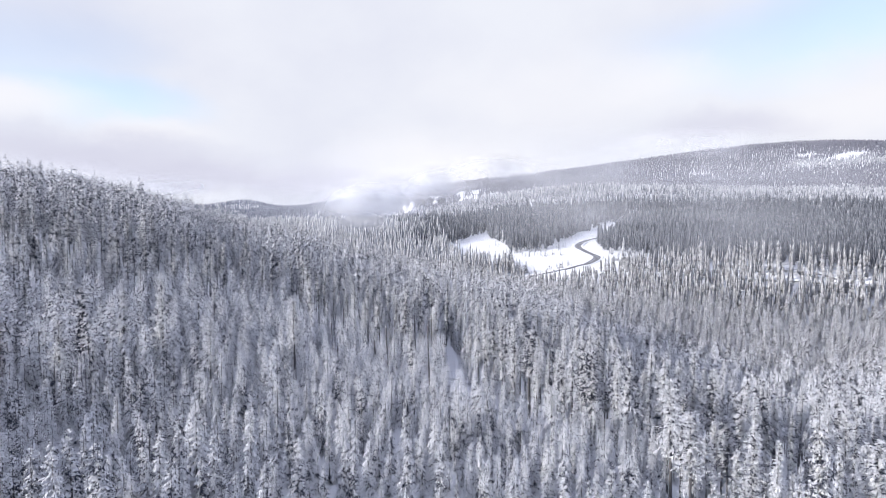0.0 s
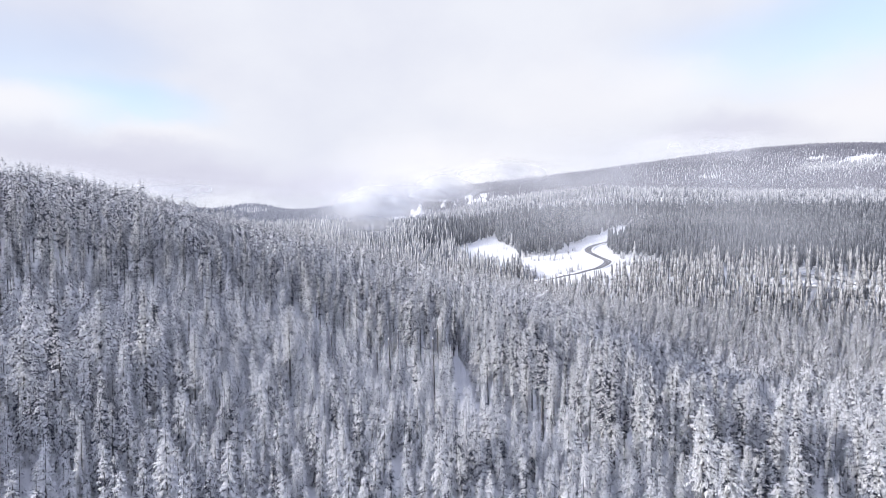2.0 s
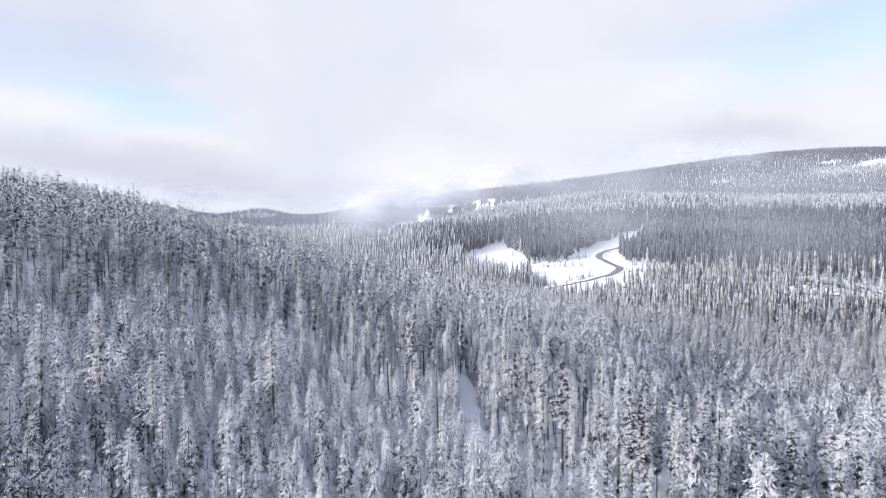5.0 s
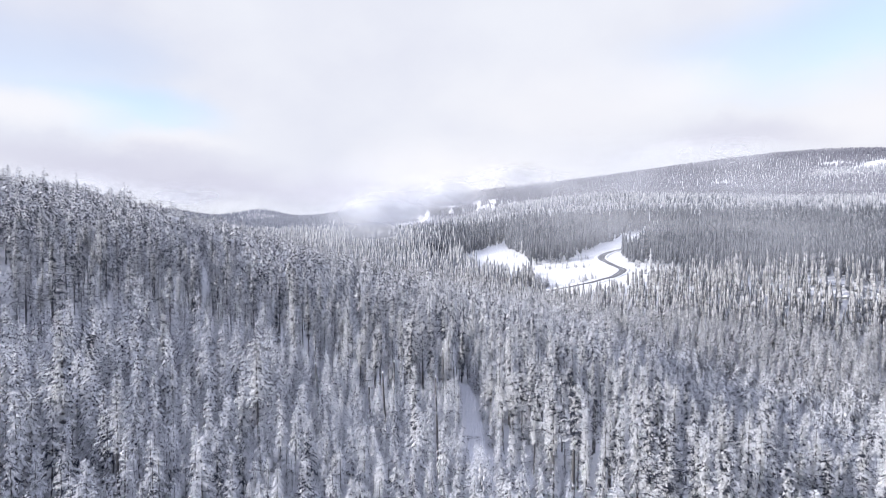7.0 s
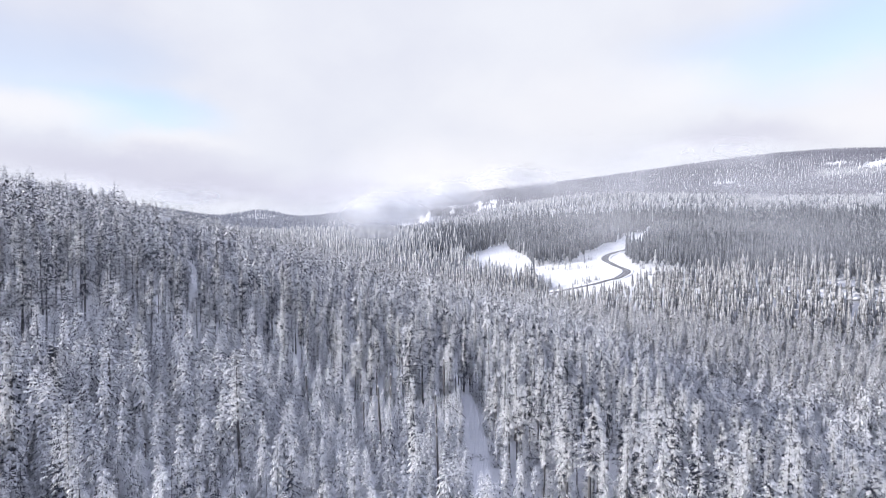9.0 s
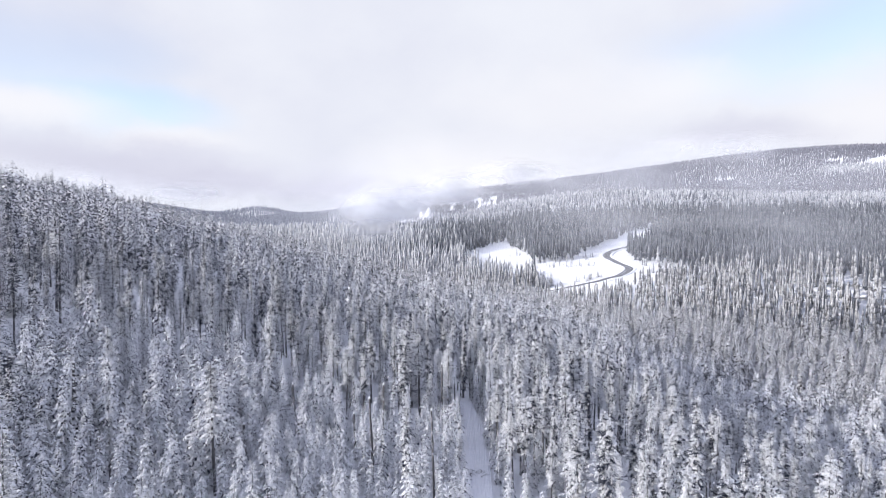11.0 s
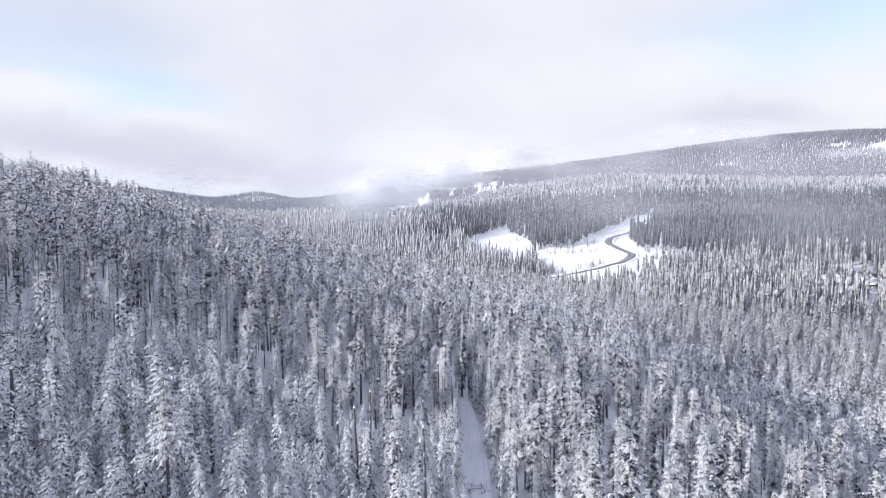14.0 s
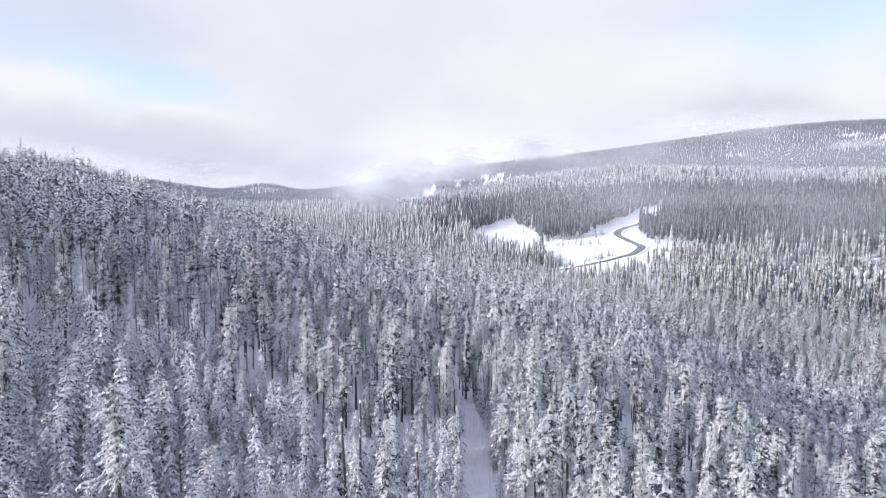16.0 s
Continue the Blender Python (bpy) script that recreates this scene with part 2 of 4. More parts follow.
FROSTED = frosted_material()

# ---- ground ----
# Rolling ground: rows of broad rises, each row as (y, radius, ((x, height), ...)).
NEAR_RISES = (
    (0, 110, ((-120, 14.2), (0, 5.9), (120, -25.6))),
    (110, 60, ((-160, 7.7), (-90, 0.3), (-30, -2.6), (30, 6.2), (100, -9))),
    (190, 55, ((-250, 13), (-160, 10.9), (-100, 1.7), (-40, -3.8), (20, 3), (90, -8.7))),
    (260, 65, ((-300, 13), (-200, 7.4), (-120, 6.4), (-40, -6.4), (40, 4.1), (130, -28.9))),
)
VALLEY_RISES = (
    (350, 105, ((-330, 24.8), (-180, 15.2), (-40, 4), (110, -8.7), (260, -48.5))),
    (440, 60, ((180, 2.2), (280, -9.8), (380, -4.6))),
    (500, 120, ((-400, 43.2), (-200, 4.2), (-50, -10.4), (90, -15.2), (200, 3.4), (350, 6.1))),
    (580, 55, ((190, -0.2), (270, 4.7), (350, -3.6))),
    (640, 130, ((-300, 3.3), (-60, -18.1), (80, 3.2), (220, -14.2), (400, -5.6))),
    (760, 200, ((-300, -9.3), (0, -2.5), (200, 27.3), (420, 5.4))),
)
FAR_RISES = (
    (1000, 270, ((-300, 20.8), (200, -25.5), (650, 13))),
    (1400, 260, ((-700, 18.3), (-250, -38.1), (50, 47.7), (300, 36.9), (600, 22.8), (1000, 40.8))),
    (2000, 420, ((-1300, 25.2), (-700, -1.6), (-100, 14.7), (500, 36.8), (1100, 47.2), (1700, 25.1))),
    (2580, 80, ((-958, 34), (-1060, 12))),
    (2700, 500, ((-1800, 142.8), (-1100, -36.6), (-500, 46.3), (100, 81.3), (700, -7.1), (1400, 100.9), (2200, 136.3))),
    (3500, 600, ((-1500, -7.5), (-500, 34.2), (500, 154.5), (1300, 185.1), (2100, 197.7), (3000, 92.5))),
)
RISES = NEAR_RISES + VALLEY_RISES + FAR_RISES


def ground_height(x, y):
    x, y = np.asarray(x, float), np.asarray(y, float)
    z = np.full(x.shape, 20.0)
    for ry, s, row in RISES:
        for rx, h in row:
            z = z + h * np.exp(-((x - rx) ** 2 + (y - ry) ** 2) / (2 * s * s))
    return z + 0.35 * np.sin(x / 7.3 + 0.4 * np.sin(y / 9.0)) * np.sin(y / 8.1) + 1.2 * np.sin(x / 41 + 1) * np.sin(y / 37)


def mesh_from(name, verts, faces, mat):
    """One mesh from arrays of corners and of triangles or quads."""
    me = bpy.data.meshes.new(name)
    k = faces.shape[1]
    me.vertices.add(len(verts))
    me.vertices.foreach_set("co", np.ascontiguousarray(verts, dtype=np.float32).ravel())
    me.loops.add(faces.size)
    me.loops.foreach_set("vertex_index", np.ascontiguousarray(faces, dtype=np.int32).ravel())
    me.polygons.add(len(faces))
    me.polygons.foreach_set("loop_start", np.arange(0, faces.size, k, dtype=np.int32))
    me.polygons.foreach_set("loop_total", np.full(len(faces), k, dtype=np.int32))
    me.update(calc_edges=True)
    me.materials.append(mat)
    return me


def steps(*runs):
    out = []
    for start, end, step in runs:
        out += list(np.arange(start, end, step))
    return np.array(out)


def grid_sheet(xs, ys):
    gx, gy = np.meshgrid(xs, ys)
    verts = np.stack([gx.ravel(), gy.ravel(), ground_height(gx, gy).ravel()], 1)
    i = np.arange(len(ys) - 1)[:, None] * len(xs) + np.arange(len(xs) - 1)[None]
    i = i.ravel()
    return verts, np.stack([i, i + 1, i + 1 + len(xs), i + len(xs)], 1)


gx = steps((-4800, -600, 100), (-600, -200, 16), (-200, 320, 5), (320, 700, 16), (700, 4801, 100))
gy = steps((-2000, -100, 100), (-100, 300, 5), (300, 1000, 8), (1000, 1800, 30), (1800, 4801, 80))
me = mesh_from("ground", *grid_sheet(gx, gy), SNOW)
me.polygons.foreach_set("use_smooth", np.ones(len(me.polygons), dtype=bool))
tagged(new("ground", me), "snow-covered forest floor and hillsides", "ground", kind="structure")


def smooth_line(points, step=3.0):
    """A rounded line through plan points (Catmull-Rom), evenly stepped."""
    p = np.array([2 * np.array(points[0]) - points[1], *points, 2 * np.array(points[-1]) - points[-2]], float)
    out = []
    for a, b, c, d in zip(p, p[1:], p[2:], p[3:]):
        k = max(2, int(np.linalg.norm(c - b) / step))
        for t in np.linspace(0, 1, k, endpoint=False):
            out.append(0.5 * (2 * b + (c - a) * t + (2 * a - 5 * b + 4 * c - d) * t ** 2 + (3 * b - a - 3 * c + d) * t ** 3))
    return np.array(out + [p[-2]])


def ribbon(line, offsets, lifts):
    """A strip along a line: one row of corners for each sideways offset, lifted over the ground."""
    way = np.gradient(line, axis=0)
    way /= np.linalg.norm(way, axis=1)[:, None]
    side = np.stack([way[:, 1], -way[:, 0]], 1)
    base = ground_height(line[:, 0], line[:, 1])
    rows = []
    for o, h in zip(offsets, lifts):
        q = line + side * o
        rows.append(np.c_[q, np.maximum(base, ground_height(q[:, 0], q[:, 1]) if abs(o) > 5 else base) + h])
    verts = np.concatenate(rows)
    n = len(line)
    i = (np.arange(len(offsets) - 1)[:, None] * n + np.arange(n - 1)[None]).ravel()
    return verts, np.stack([i, i + 1, i + 1 + n, i + n], 1)


ROAD = smooth_line([(18, 588), (43, 593), (66, 601), (90, 611), (115, 625), (129, 642), (133, 660), (127, 698), (126, 730), (133, 757), (147, 780), (175, 808), (215, 825), (260, 835)])
LANE = smooth_line([(122, 577), (163, 557), (198, 545), (241, 525), (268, 517), (295, 506), (340, 490), (400, 470)])
BRANCH = smooth_line([(222, 566), (248, 551), (274, 538), (291, 522), (302, 505)])
TRAIL = smooth_line([(60, 96), (34, 106), (16, 113), (4, 122), (-2, 132), (-3.4, 146), (-4.4, 168), (-7.4, 195), (-8.6, 203)], 2.0)
for name, line, half, text in (("road", ROAD, 3.8, "winding two-lane asphalt road cleared of snow"), ("road", LANE, 3.4, "narrow asphalt road between trees and snow banks"), ("road", BRANCH, 3.4, "asphalt side road joining between snow banks")):
    verts, faces = ribbon(line, (-half, -half * 0.5, 0, half * 0.5, half), (0.55, 0.62, 0.66, 0.62, 0.55))
    me = mesh_from(name, verts, faces[:, ::-1], ASPHALT)
    n = len(line)
    corner = faces[:, ::-1].ravel()
    uv = me.uv_layers.new(name="UVMap")
    uv.data.foreach_set("uv", np.stack([corner // n / 4.0, corner % n * 0.12], 1).astype(np.float32).ravel())
    tagged(new(name, me), text, "road", kind="structure")


def line_distance(line, x, y):
    d = np.full(x.shape, 1e9)
    for a in line[::2]:
        d = np.minimum(d, np.hypot(x - a[0], y - a[1]))
    return d


def inside(poly, x, y):
    hit = np.zeros(x.shape, bool)
    for (x0, y0), (x1, y1) in zip(poly, poly[1:] + poly[:1]):
        cross = (y0 > y) != (y1 > y)
        hit ^= cross & (x < (x1 - x0) * (y - y0) / ((y1 - y0) or 1e-9) + x0)
    return hit


CLEARINGS = (
    [(-29, 810), (-7, 875), (23, 960), (26, 846), (42, 773), (46, 690), (29, 660), (-10, 690), (-34, 760)],
    [(42, 583), (42, 650), (45, 714), (90, 718), (104, 760), (128, 800), (206, 1012), (235, 1055), (305, 1100), (296, 1046), (250, 990), (196, 850), (163, 793), (149, 746), (146, 689), (172, 647), (220, 603), (220, 592), (187, 602), (117, 590), (84, 565)],
)

# Crags under the far cloud: place, half width and height.
CRAGS = ((-195, 1815, 16, 30), (-178, 1800, 14, 38), (-150, 1755, 16, 32), (-120, 1990, 9, 28), (-84, 2000, 8, 24), (-30, 2010, 12, 34), (-12, 2015, 15, 44), (12, 2000, 10, 34), (36, 2010, 14, 42), (78, 2000, 14, 34), (98, 2000, 13, 30))

# Snowy openings in the far forest: centre and half widths.
OPENINGS = ((-205, 1987, 16, 90), (-223, 1953, 24, 70), (-175, 2130, 14, 110), (-132, 2220, 20, 70), (-42, 2265, 18, 130), (10, 2271, 26, 110), (77, 2138, 20, 110), (105, 2060, 30, 60), (933, 2590, 30, 45), (960, 2570, 14, 60), (1416, 2692, 60, 30), (1480, 2580, 70, 22), (1534, 2600, 50, 30), (1600, 2640, 80, 40), (1206, 2026, 60, 30), (-279, 936, 15, 12), (-95, 170, 9, 7), (-108, 258, 12, 8), (-118, 284, 9, 7), (-97, 212, 6, 7))

# ---- trees ----


def fronds_mesh(base, az, length, width, pitch, bend, segs):
    """Boughs like drooping fronds: a sagging rib with ragged fingers falling off to both sides, each bough in one piece."""
    k = len(base)
    out, side = np.stack([np.cos(az), np.sin(az)], 1), np.stack([-np.sin(az), np.cos(az)], 1)
    r = np.random.uniform

    def put(along, across, fall):
        return np.c_[base[:, :2] + out * (along * length)[:, None] + side * (across * width)[:, None], base[:, 2] + length * (np.tan(pitch) * along - bend * along ** 2) - fall * width]

    verts = [put(np.full(k, i / segs), 0 * az, 0 * az) for i in range(segs + 1)]
    faces = []
    for i in range(segs):
        shape = 0.5 * math.sin(math.pi * min(0.93, (i + 0.75) / (segs + 0.2))) + 0.06
        for hand in (-1, 1):
            verts.append(put((i + r(0.75, 1.45, k)) / segs, hand * shape * r(0.65, 1.3, k), shape * r(0.3, 1.0, k)))
            faces.append((i, i + 1, len(verts) - 1) if hand < 0 else (i + 1, i, len(verts) - 1))
    m = len(verts)
    return np.stack(verts, 1).reshape(-1, 3), (np.arange(k)[:, None, None] * m + np.array(faces)[None]).reshape(-1, 3)


def conifer_crown(height, radius, bare, spacing, limbs, pads, frond, segs=3, ragged=0.3, power=0.8, sag=0.3, pitch=0.15, bend=0.6, wide=0.6):
    """Foliage of a conifer: whorls of limbs up the stem, each carrying one or more snow-laden boughs, thinning to the leader."""
    z, u, az = [], [], []
    level, turn = bare * height, 0.0
    while level < height - 0.25:
        t = (level / height - bare) / (1 - bare)
        count = max(3, int(limbs * (0.4 + 0.6 * (1 - t) ** 0.7) + random.random()))
        turn += random.uniform(0.3, 1.2)
        for k in range(count):
            z.append(level + random.uniform(-0.3, 0.3) * spacing)
            u.append(t)
            az.append(turn + 2 * math.pi * k / count + random.uniform(-0.3, 0.3))
        level += spacing * random.uniform(0.75, 1.25) * (1.0 - 0.5 * t)
    z, u, az = np.array(z), np.array(u), np.array(az)
    n = len(z)
    reach = radius * ((1 - u) ** power * 0.92 + 0.08) * np.random.uniform(1 - ragged, 1 + ragged * 0.45, n) * np.clip(0.55 + u * 5, 0, 1)
    beat, shift = random.uniform(7, 16), random.uniform(0, 6)
    reach *= np.clip(1 - ragged * 0.9 * (np.sin(u * beat + shift) * np.cos(az + shift + u * 5) + 0.15), 0.3, 1.15)
    out = np.stack([np.cos(az), np.sin(az)], 1)
    sets = []
    for p in range(pads):
        ln = np.minimum(frond, 0.2 + (0.85 if pads == 1 else 0.55) * reach) * np.random.uniform(0.8, 1.2, n)
        far = np.maximum(reach * (p + 1.0) / pads - ln, 0.02)
        turned = az + (np.random.uniform(0.1, 0.65, n) * (1 if p % 2 else -1) if pads > 1 else np.random.uniform(-0.2, 0.2, n))
        base = np.c_[out * far[:, None], z - far * far / np.maximum(reach, 0.1) * sag + 0.12 * ln * np.random.uniform(-1, 1, n)]
        sets.append((base, turned, ln, ln * wide * np.random.uniform(0.75, 1.25, n), np.random.normal(pitch, 0.15, n) + 0.35 * u, bend * np.random.uniform(0.6, 1.4, n)))
    k = 7                                         # the leader
    up = np.linspace(0, 1, k)
    sets.append((np.c_[np.zeros((k, 2)), height - 1.0 + 1.2 * up], 2.4 * np.arange(k), (0.42 - 0.26 * up) * min(1.0, 1.4 * frond), (0.24 - 0.14 * up) * min(1.0, 1.4 * frond), np.full(k, 0.3), np.full(k, 0.9)))
    return fronds_mesh(*(np.concatenate(c) for c in zip(*sets)), segs)


def tube(points, radii, sides=7):
    """A tapered stem through points."""
    pts = np.array(points, float)
    a = np.linspace(0, 2 * np.pi, sides, endpoint=False)
    verts = (pts[:, None] + np.stack([np.cos(a), np.sin(a), 0 * a], 1)[None] * np.array(radii)[:, None, None]).reshape(-1, 3)
    i = (np.arange(len(pts) - 1)[:, None] * sides + np.arange(sides)[None])
    j = (np.arange(len(pts) - 1)[:, None] * sides + (np.arange(sides)[None] + 1) % sides)
    quads = np.stack([i, j, j + sides, i + sides], -1).reshape(-1, 4)
    tris = np.concatenate([quads[:, [0, 1, 2]], quads[:, [0, 2, 3]]])
    return verts, tris


def stem(height, radius):
    bend = np.random.uniform(-0.012, 0.012, 2) * height
    h = np.array([-0.8, 0.4, 0.25 * height, 0.5 * height, 0.75 * height, height])
    t = np.clip(h / height, 0, 1)
    pts = np.c_[bend[0] * np.sin(t * 3), bend[1] * np.sin(t * 2.4), h]
    return tube(pts, radius * np.array([1.35, 1.0, 0.8, 0.58, 0.34, 0.06]))


def tiers(height, radius, bare, count, spokes, power=0.8):
    """A conifer seen from afar: stacked ragged skirts of drooping boughs round a leader."""
    verts, faces, first = [], [], 0
    for k in range(count):
        f0, f1 = k / count, min(1.0, (k + 2.0) / count)
        z0, z1 = height * (bare + (1 - bare) * f0), height * (bare + (1 - bare) * f1)
        rr = radius * ((1 - f0) ** power + 0.03) * np.random.uniform(0.65, 1.12) * min(1.0, 0.6 + f0 * 4)
        a = np.linspace(0, 2 * np.pi, spokes, endpoint=False) + np.random.uniform(0, 6) + np.random.uniform(-0.15, 0.15, spokes)
        rad = rr * np.where(np.arange(spokes) % 2, 0.5, 1.0) * np.random.uniform(0.6, 1.2, spokes)
        sag = (z1 - z0) * np.random.uniform(0.0, 0.5, spokes)
        ring = np.stack([np.cos(a) * rad, np.sin(a) * rad, z0 - sag * (rad / (rr + 1e-6)) + 0.15 * (z1 - z0)], 1)
        verts.append(np.concatenate([ring, [[np.random.uniform(-0.1, 0.1) * rr, np.random.uniform(-0.1, 0.1) * rr, z1]]]))
        i = np.arange(spokes)
        faces.append(np.stack([i, (i + 1) % spokes, np.full(spokes, spokes)], 1) + first)
        first += spokes + 1
    return np.concatenate(verts), np.concatenate(faces)


def scatter(templates, x, y, scale, widen=None):
    """Many trees from a few templates in one pair of arrays, each turned and sized on its own."""
    z = ground_height(x, y)
    pick = np.random.randint(0, len(templates), len(x))
    turn = np.random.uniform(0, 2 * np.pi, len(x))
    if widen is None:
        widen = np.random.uniform(0.85, 1.15, len(x))
    all_v, all_f, first = [], [], 0
    for k, (v, f) in enumerate(templates):
        m = pick == k
        if not m.any():
            continue
        c, s = np.cos(turn[m])[:, None], np.sin(turn[m])[:, None]
        sc, w = scale[m][:, None], (scale * widen)[m][:, None]
        vx = (v[None, :, 0] * c - v[None, :, 1] * s) * w + x[m][:, None]
        vy = (v[None, :, 0] * s + v[None, :, 1] * c) * w + y[m][:, None]
        vz = v[None, :, 2] * sc + z[m][:, None]
        all_v.append(np.stack([vx, vy, vz], -1).reshape(-1, 3))
        all_f.append((f[None] + (np.arange(m.sum()) * len(v))[:, None, None]).reshape(-1, 3) + first)
        first += m.sum() * len(v)
    return np.concatenate(all_v), np.concatenate(all_f)


def jittered(x0, x1, y0, y1, step):
    gx, gy = np.meshgrid(np.arange(x0, x1, step), np.arange(y0, y1, step))
    x, y = gx.ravel(), gy.ravel()
    return x + np.random.uniform(-0.48, 0.48, x.size) * step, y + np.random.uniform(-0.48, 0.48, y.size) * step


def open_ground(x, y):
    """Where nothing grows: roads, the trail and the clearings."""
    free = (line_distance(TRAIL, x, y) > np.where(y < 118, 0.6, 2.5)) & (line_distance(ROAD, x, y) > 10) & (line_distance(LANE, x, y) > 4.6) & (line_distance(BRANCH, x, y) > 5.4)
    for poly in CLEARINGS:
        free &= ~inside(poly, x, y)
    for cx, cy, rx, ry in OPENINGS:
        free &= ((x - cx) / rx) ** 2 + ((y - cy) / ry) ** 2 > np.random.uniform(0.6, 1.2, x.size)
    for cx, cy, half, height in CRAGS:
        free &= ((x - cx) / half) ** 2 + ((y - cy + 20) / 60) ** 2 > 1
    near_lane = (line_distance(LANE + (-3, -9), x, y) < 10) | (line_distance(BRANCH + (-2, -5), x, y) < 8)
    return free & ~(near_lane & (np.random.uniform(0, 1, x.size) < np.where(x > 290, 0.7, 0.3)))


def young_stand(x, y):
    """The replanted slope of young firs beside the trail."""
    edge = 176 + 10 * np.sin(x / 13.0) + 0.25 * np.minimum(x + 50, 0)
    return (x < np.where(y < 116, 24, np.where(y < 132, 9, -1)) + 3 * np.sin(y / 7)) & (x > -95 + 8 * np.sin(y / 11)) & (y < edge)


def sector(x, y, slack=12.0):
    """The wedge of country that lies ahead of the flight."""
    return (x < 0.66 * (y - 0) + slack) & (x > -0.92 * (y - 0) - slack)


# Near woods, tree by tree.
hemlock_forms, fir_forms, pine_forms, young_forms = [], [], [], []
for k in range(10):
    h = random.uniform(16, 21)
    hemlock_forms.append((h, stem(h, 0.0145 * h), conifer_crown(h, random.uniform(1.9, 2.9), random.uniform(0.26, 0.5), 0.66, 7, 5, 0.82, 3, 0.6, 0.5, 0.3, wide=0.55)))
for k in range(8):
    h = random.uniform(15, 20)
    fir_forms.append((h, stem(h, 0.012 * h), conifer_crown(h, random.uniform(1.4, 2.0), random.uniform(0.1, 0.35), 0.56, 7, 3, 0.8, 3, 0.4, 0.7, 0.35, wide=0.55)))
for k in range(9):
    h = random.uniform(14, 19)
    pine_forms.append((h, stem(h, 0.0135 * h), conifer_crown(h, random.uniform(1.9, 2.7), random.uniform(0.3, 0.55), 0.62, 8, 4, 0.7, 3, 0.5, 0.38, 0.2, 0.2, 0.5, 0.6)))
for k in range(14):
    h = random.uniform(6.5, 9.5)
    young_forms.append((h, stem(h * 0.97, 0.012 * h), conifer_crown(h, h * (random.uniform(0.15, 0.18) if k < 8 else random.uniform(0.12, 0.145)), 0.04, 0.5, 10, 1, 0.9, 3, 0.2, 0.85, 0.35, 0.05, 0.6, 0.5)))


def tree_things(forms, name, crown_label, label, category, group, needles=NEEDLES):
    made = []
    for h, (tv, tf), (cv, cf) in forms:
        root = new(name)
        for part_name, v, f, mat in (("trunk", tv, tf, BARK), ("crown", cv, cf, needles)):
            ob = new(part_name, mesh_from(part_name, v, f, mat))
            ob.parent = root
            if part_name == "crown":
                tagged(ob, crown_label)
        tagged(root, label, category, group)
        made.append(root)
    return made


def plant(protos, x, y, size):
    z = ground_height(x, y)
    for k in range(len(x)):
        proto = protos[k % len(protos)]
        m = pose(x[k], y[k], z[k], random.uniform(-1.5, 1.5), random.uniform(-1.5, 1.5), random.uniform(0, 360))
        ob = proto if k < len(protos) else copy_thing(proto, m)
        ob.matrix_basis = m @ Matrix.Diagonal((size[k], size[k], size[k] * random.uniform(0.92, 1.1), 1))


x, y = jittered(-330, 300, 60, 345, 5.2)
keep = sector(x, y) & open_ground(x, y) & (~young_stand(x, y) | (np.random.uniform(0, 1, x.size) < 0.05)) & (np.hypot(x, y - 40) > 38) & ((line_distance(TRAIL, x, y) > 3.7) | (y < 118) | (y > 196))
x, y = x[keep], y[keep]
order = np.argsort(np.hypot(x + 2, y - 50) + 0.0 * x)
x, y = x[order], y[order]
size = np.random.triangular(0.5, 0.96, 1.26, len(x))
LANDMARKS = ((-45.3, 170.2, 19.5), (-33, 201, 18), (-17, 181, 20), (-26.7, 168, 18), (3.5, 158, 15), (7, 187, 14), (6.5, 167, 14), (1.8, 149.5, 14), (7, 140.5, 12), (21, 150, 13), (-64, 96, 19), (-57, 109, 21), (59, 159, 16), (94, 208, 15), (-61.4, 142, 17), (-10.5, 176, 19))
count = len(LANDMARKS)
x[:count], y[:count] = [a for a, b, c in LANDMARKS], [b for a, b, c in LANDMARKS]
for k, (a, b, c) in enumerate(LANDMARKS):
    size[k] = c / hemlock_forms[k % len(hemlock_forms)][0]
NEAR = 900
kind = np.arange(NEAR) % 3                      # 0 hemlock, 1 fir, 2 pine
kind[:count] = 0
kind[count:3 * count:2] = np.random.randint(1, 3, count)
hemlocks = tree_things(hemlock_forms, "hemlock_tree", "drooping ragged boughs loaded with fresh snow", "tall snow-laden hemlock with a bare dark lower trunk", "tree", "tall hemlocks of the hillside forest")
plant(hemlocks, x[:NEAR][kind == 0], y[:NEAR][kind == 0], size[:NEAR][kind == 0])
firs = tree_things(fir_forms, "fir_tree", "dense tiers of needles under fresh snow", "tall spire-shaped fir coated in fresh snow", "tree", "tall firs of the hillside forest")
copy_thing(firs[0], pose(-6.4, 141.8, float(ground_height(-6.4, 141.8)), 0, 0, 40)).scale = (0.62, 0.62, 12.5 / fir_forms[0][0])
for k, (a, b) in enumerate(((-12, 207), (-9.5, 209), (-6.5, 208), (-10.5, 214), (-4, 211), (-14.5, 212), (-7.5, 217))):     # where the track is lost among the trees
    copy_thing(firs[k], pose(a, b, float(ground_height(a, b)), 0, 0, 50 * k)).scale = (0.72, 0.72, 0.62)
plant(firs, x[:NEAR][kind == 1], y[:NEAR][kind == 1], size[:NEAR][kind == 1])
pines = tree_things(pine_forms, "pine_tree", "rounded tufted boughs white with rime", "pine with a full rounded crown white with snow", "tree", "pines of the hillside forest")
plant(pines, x[:NEAR][kind == 2], y[:NEAR][kind == 2], size[:NEAR][kind == 2])


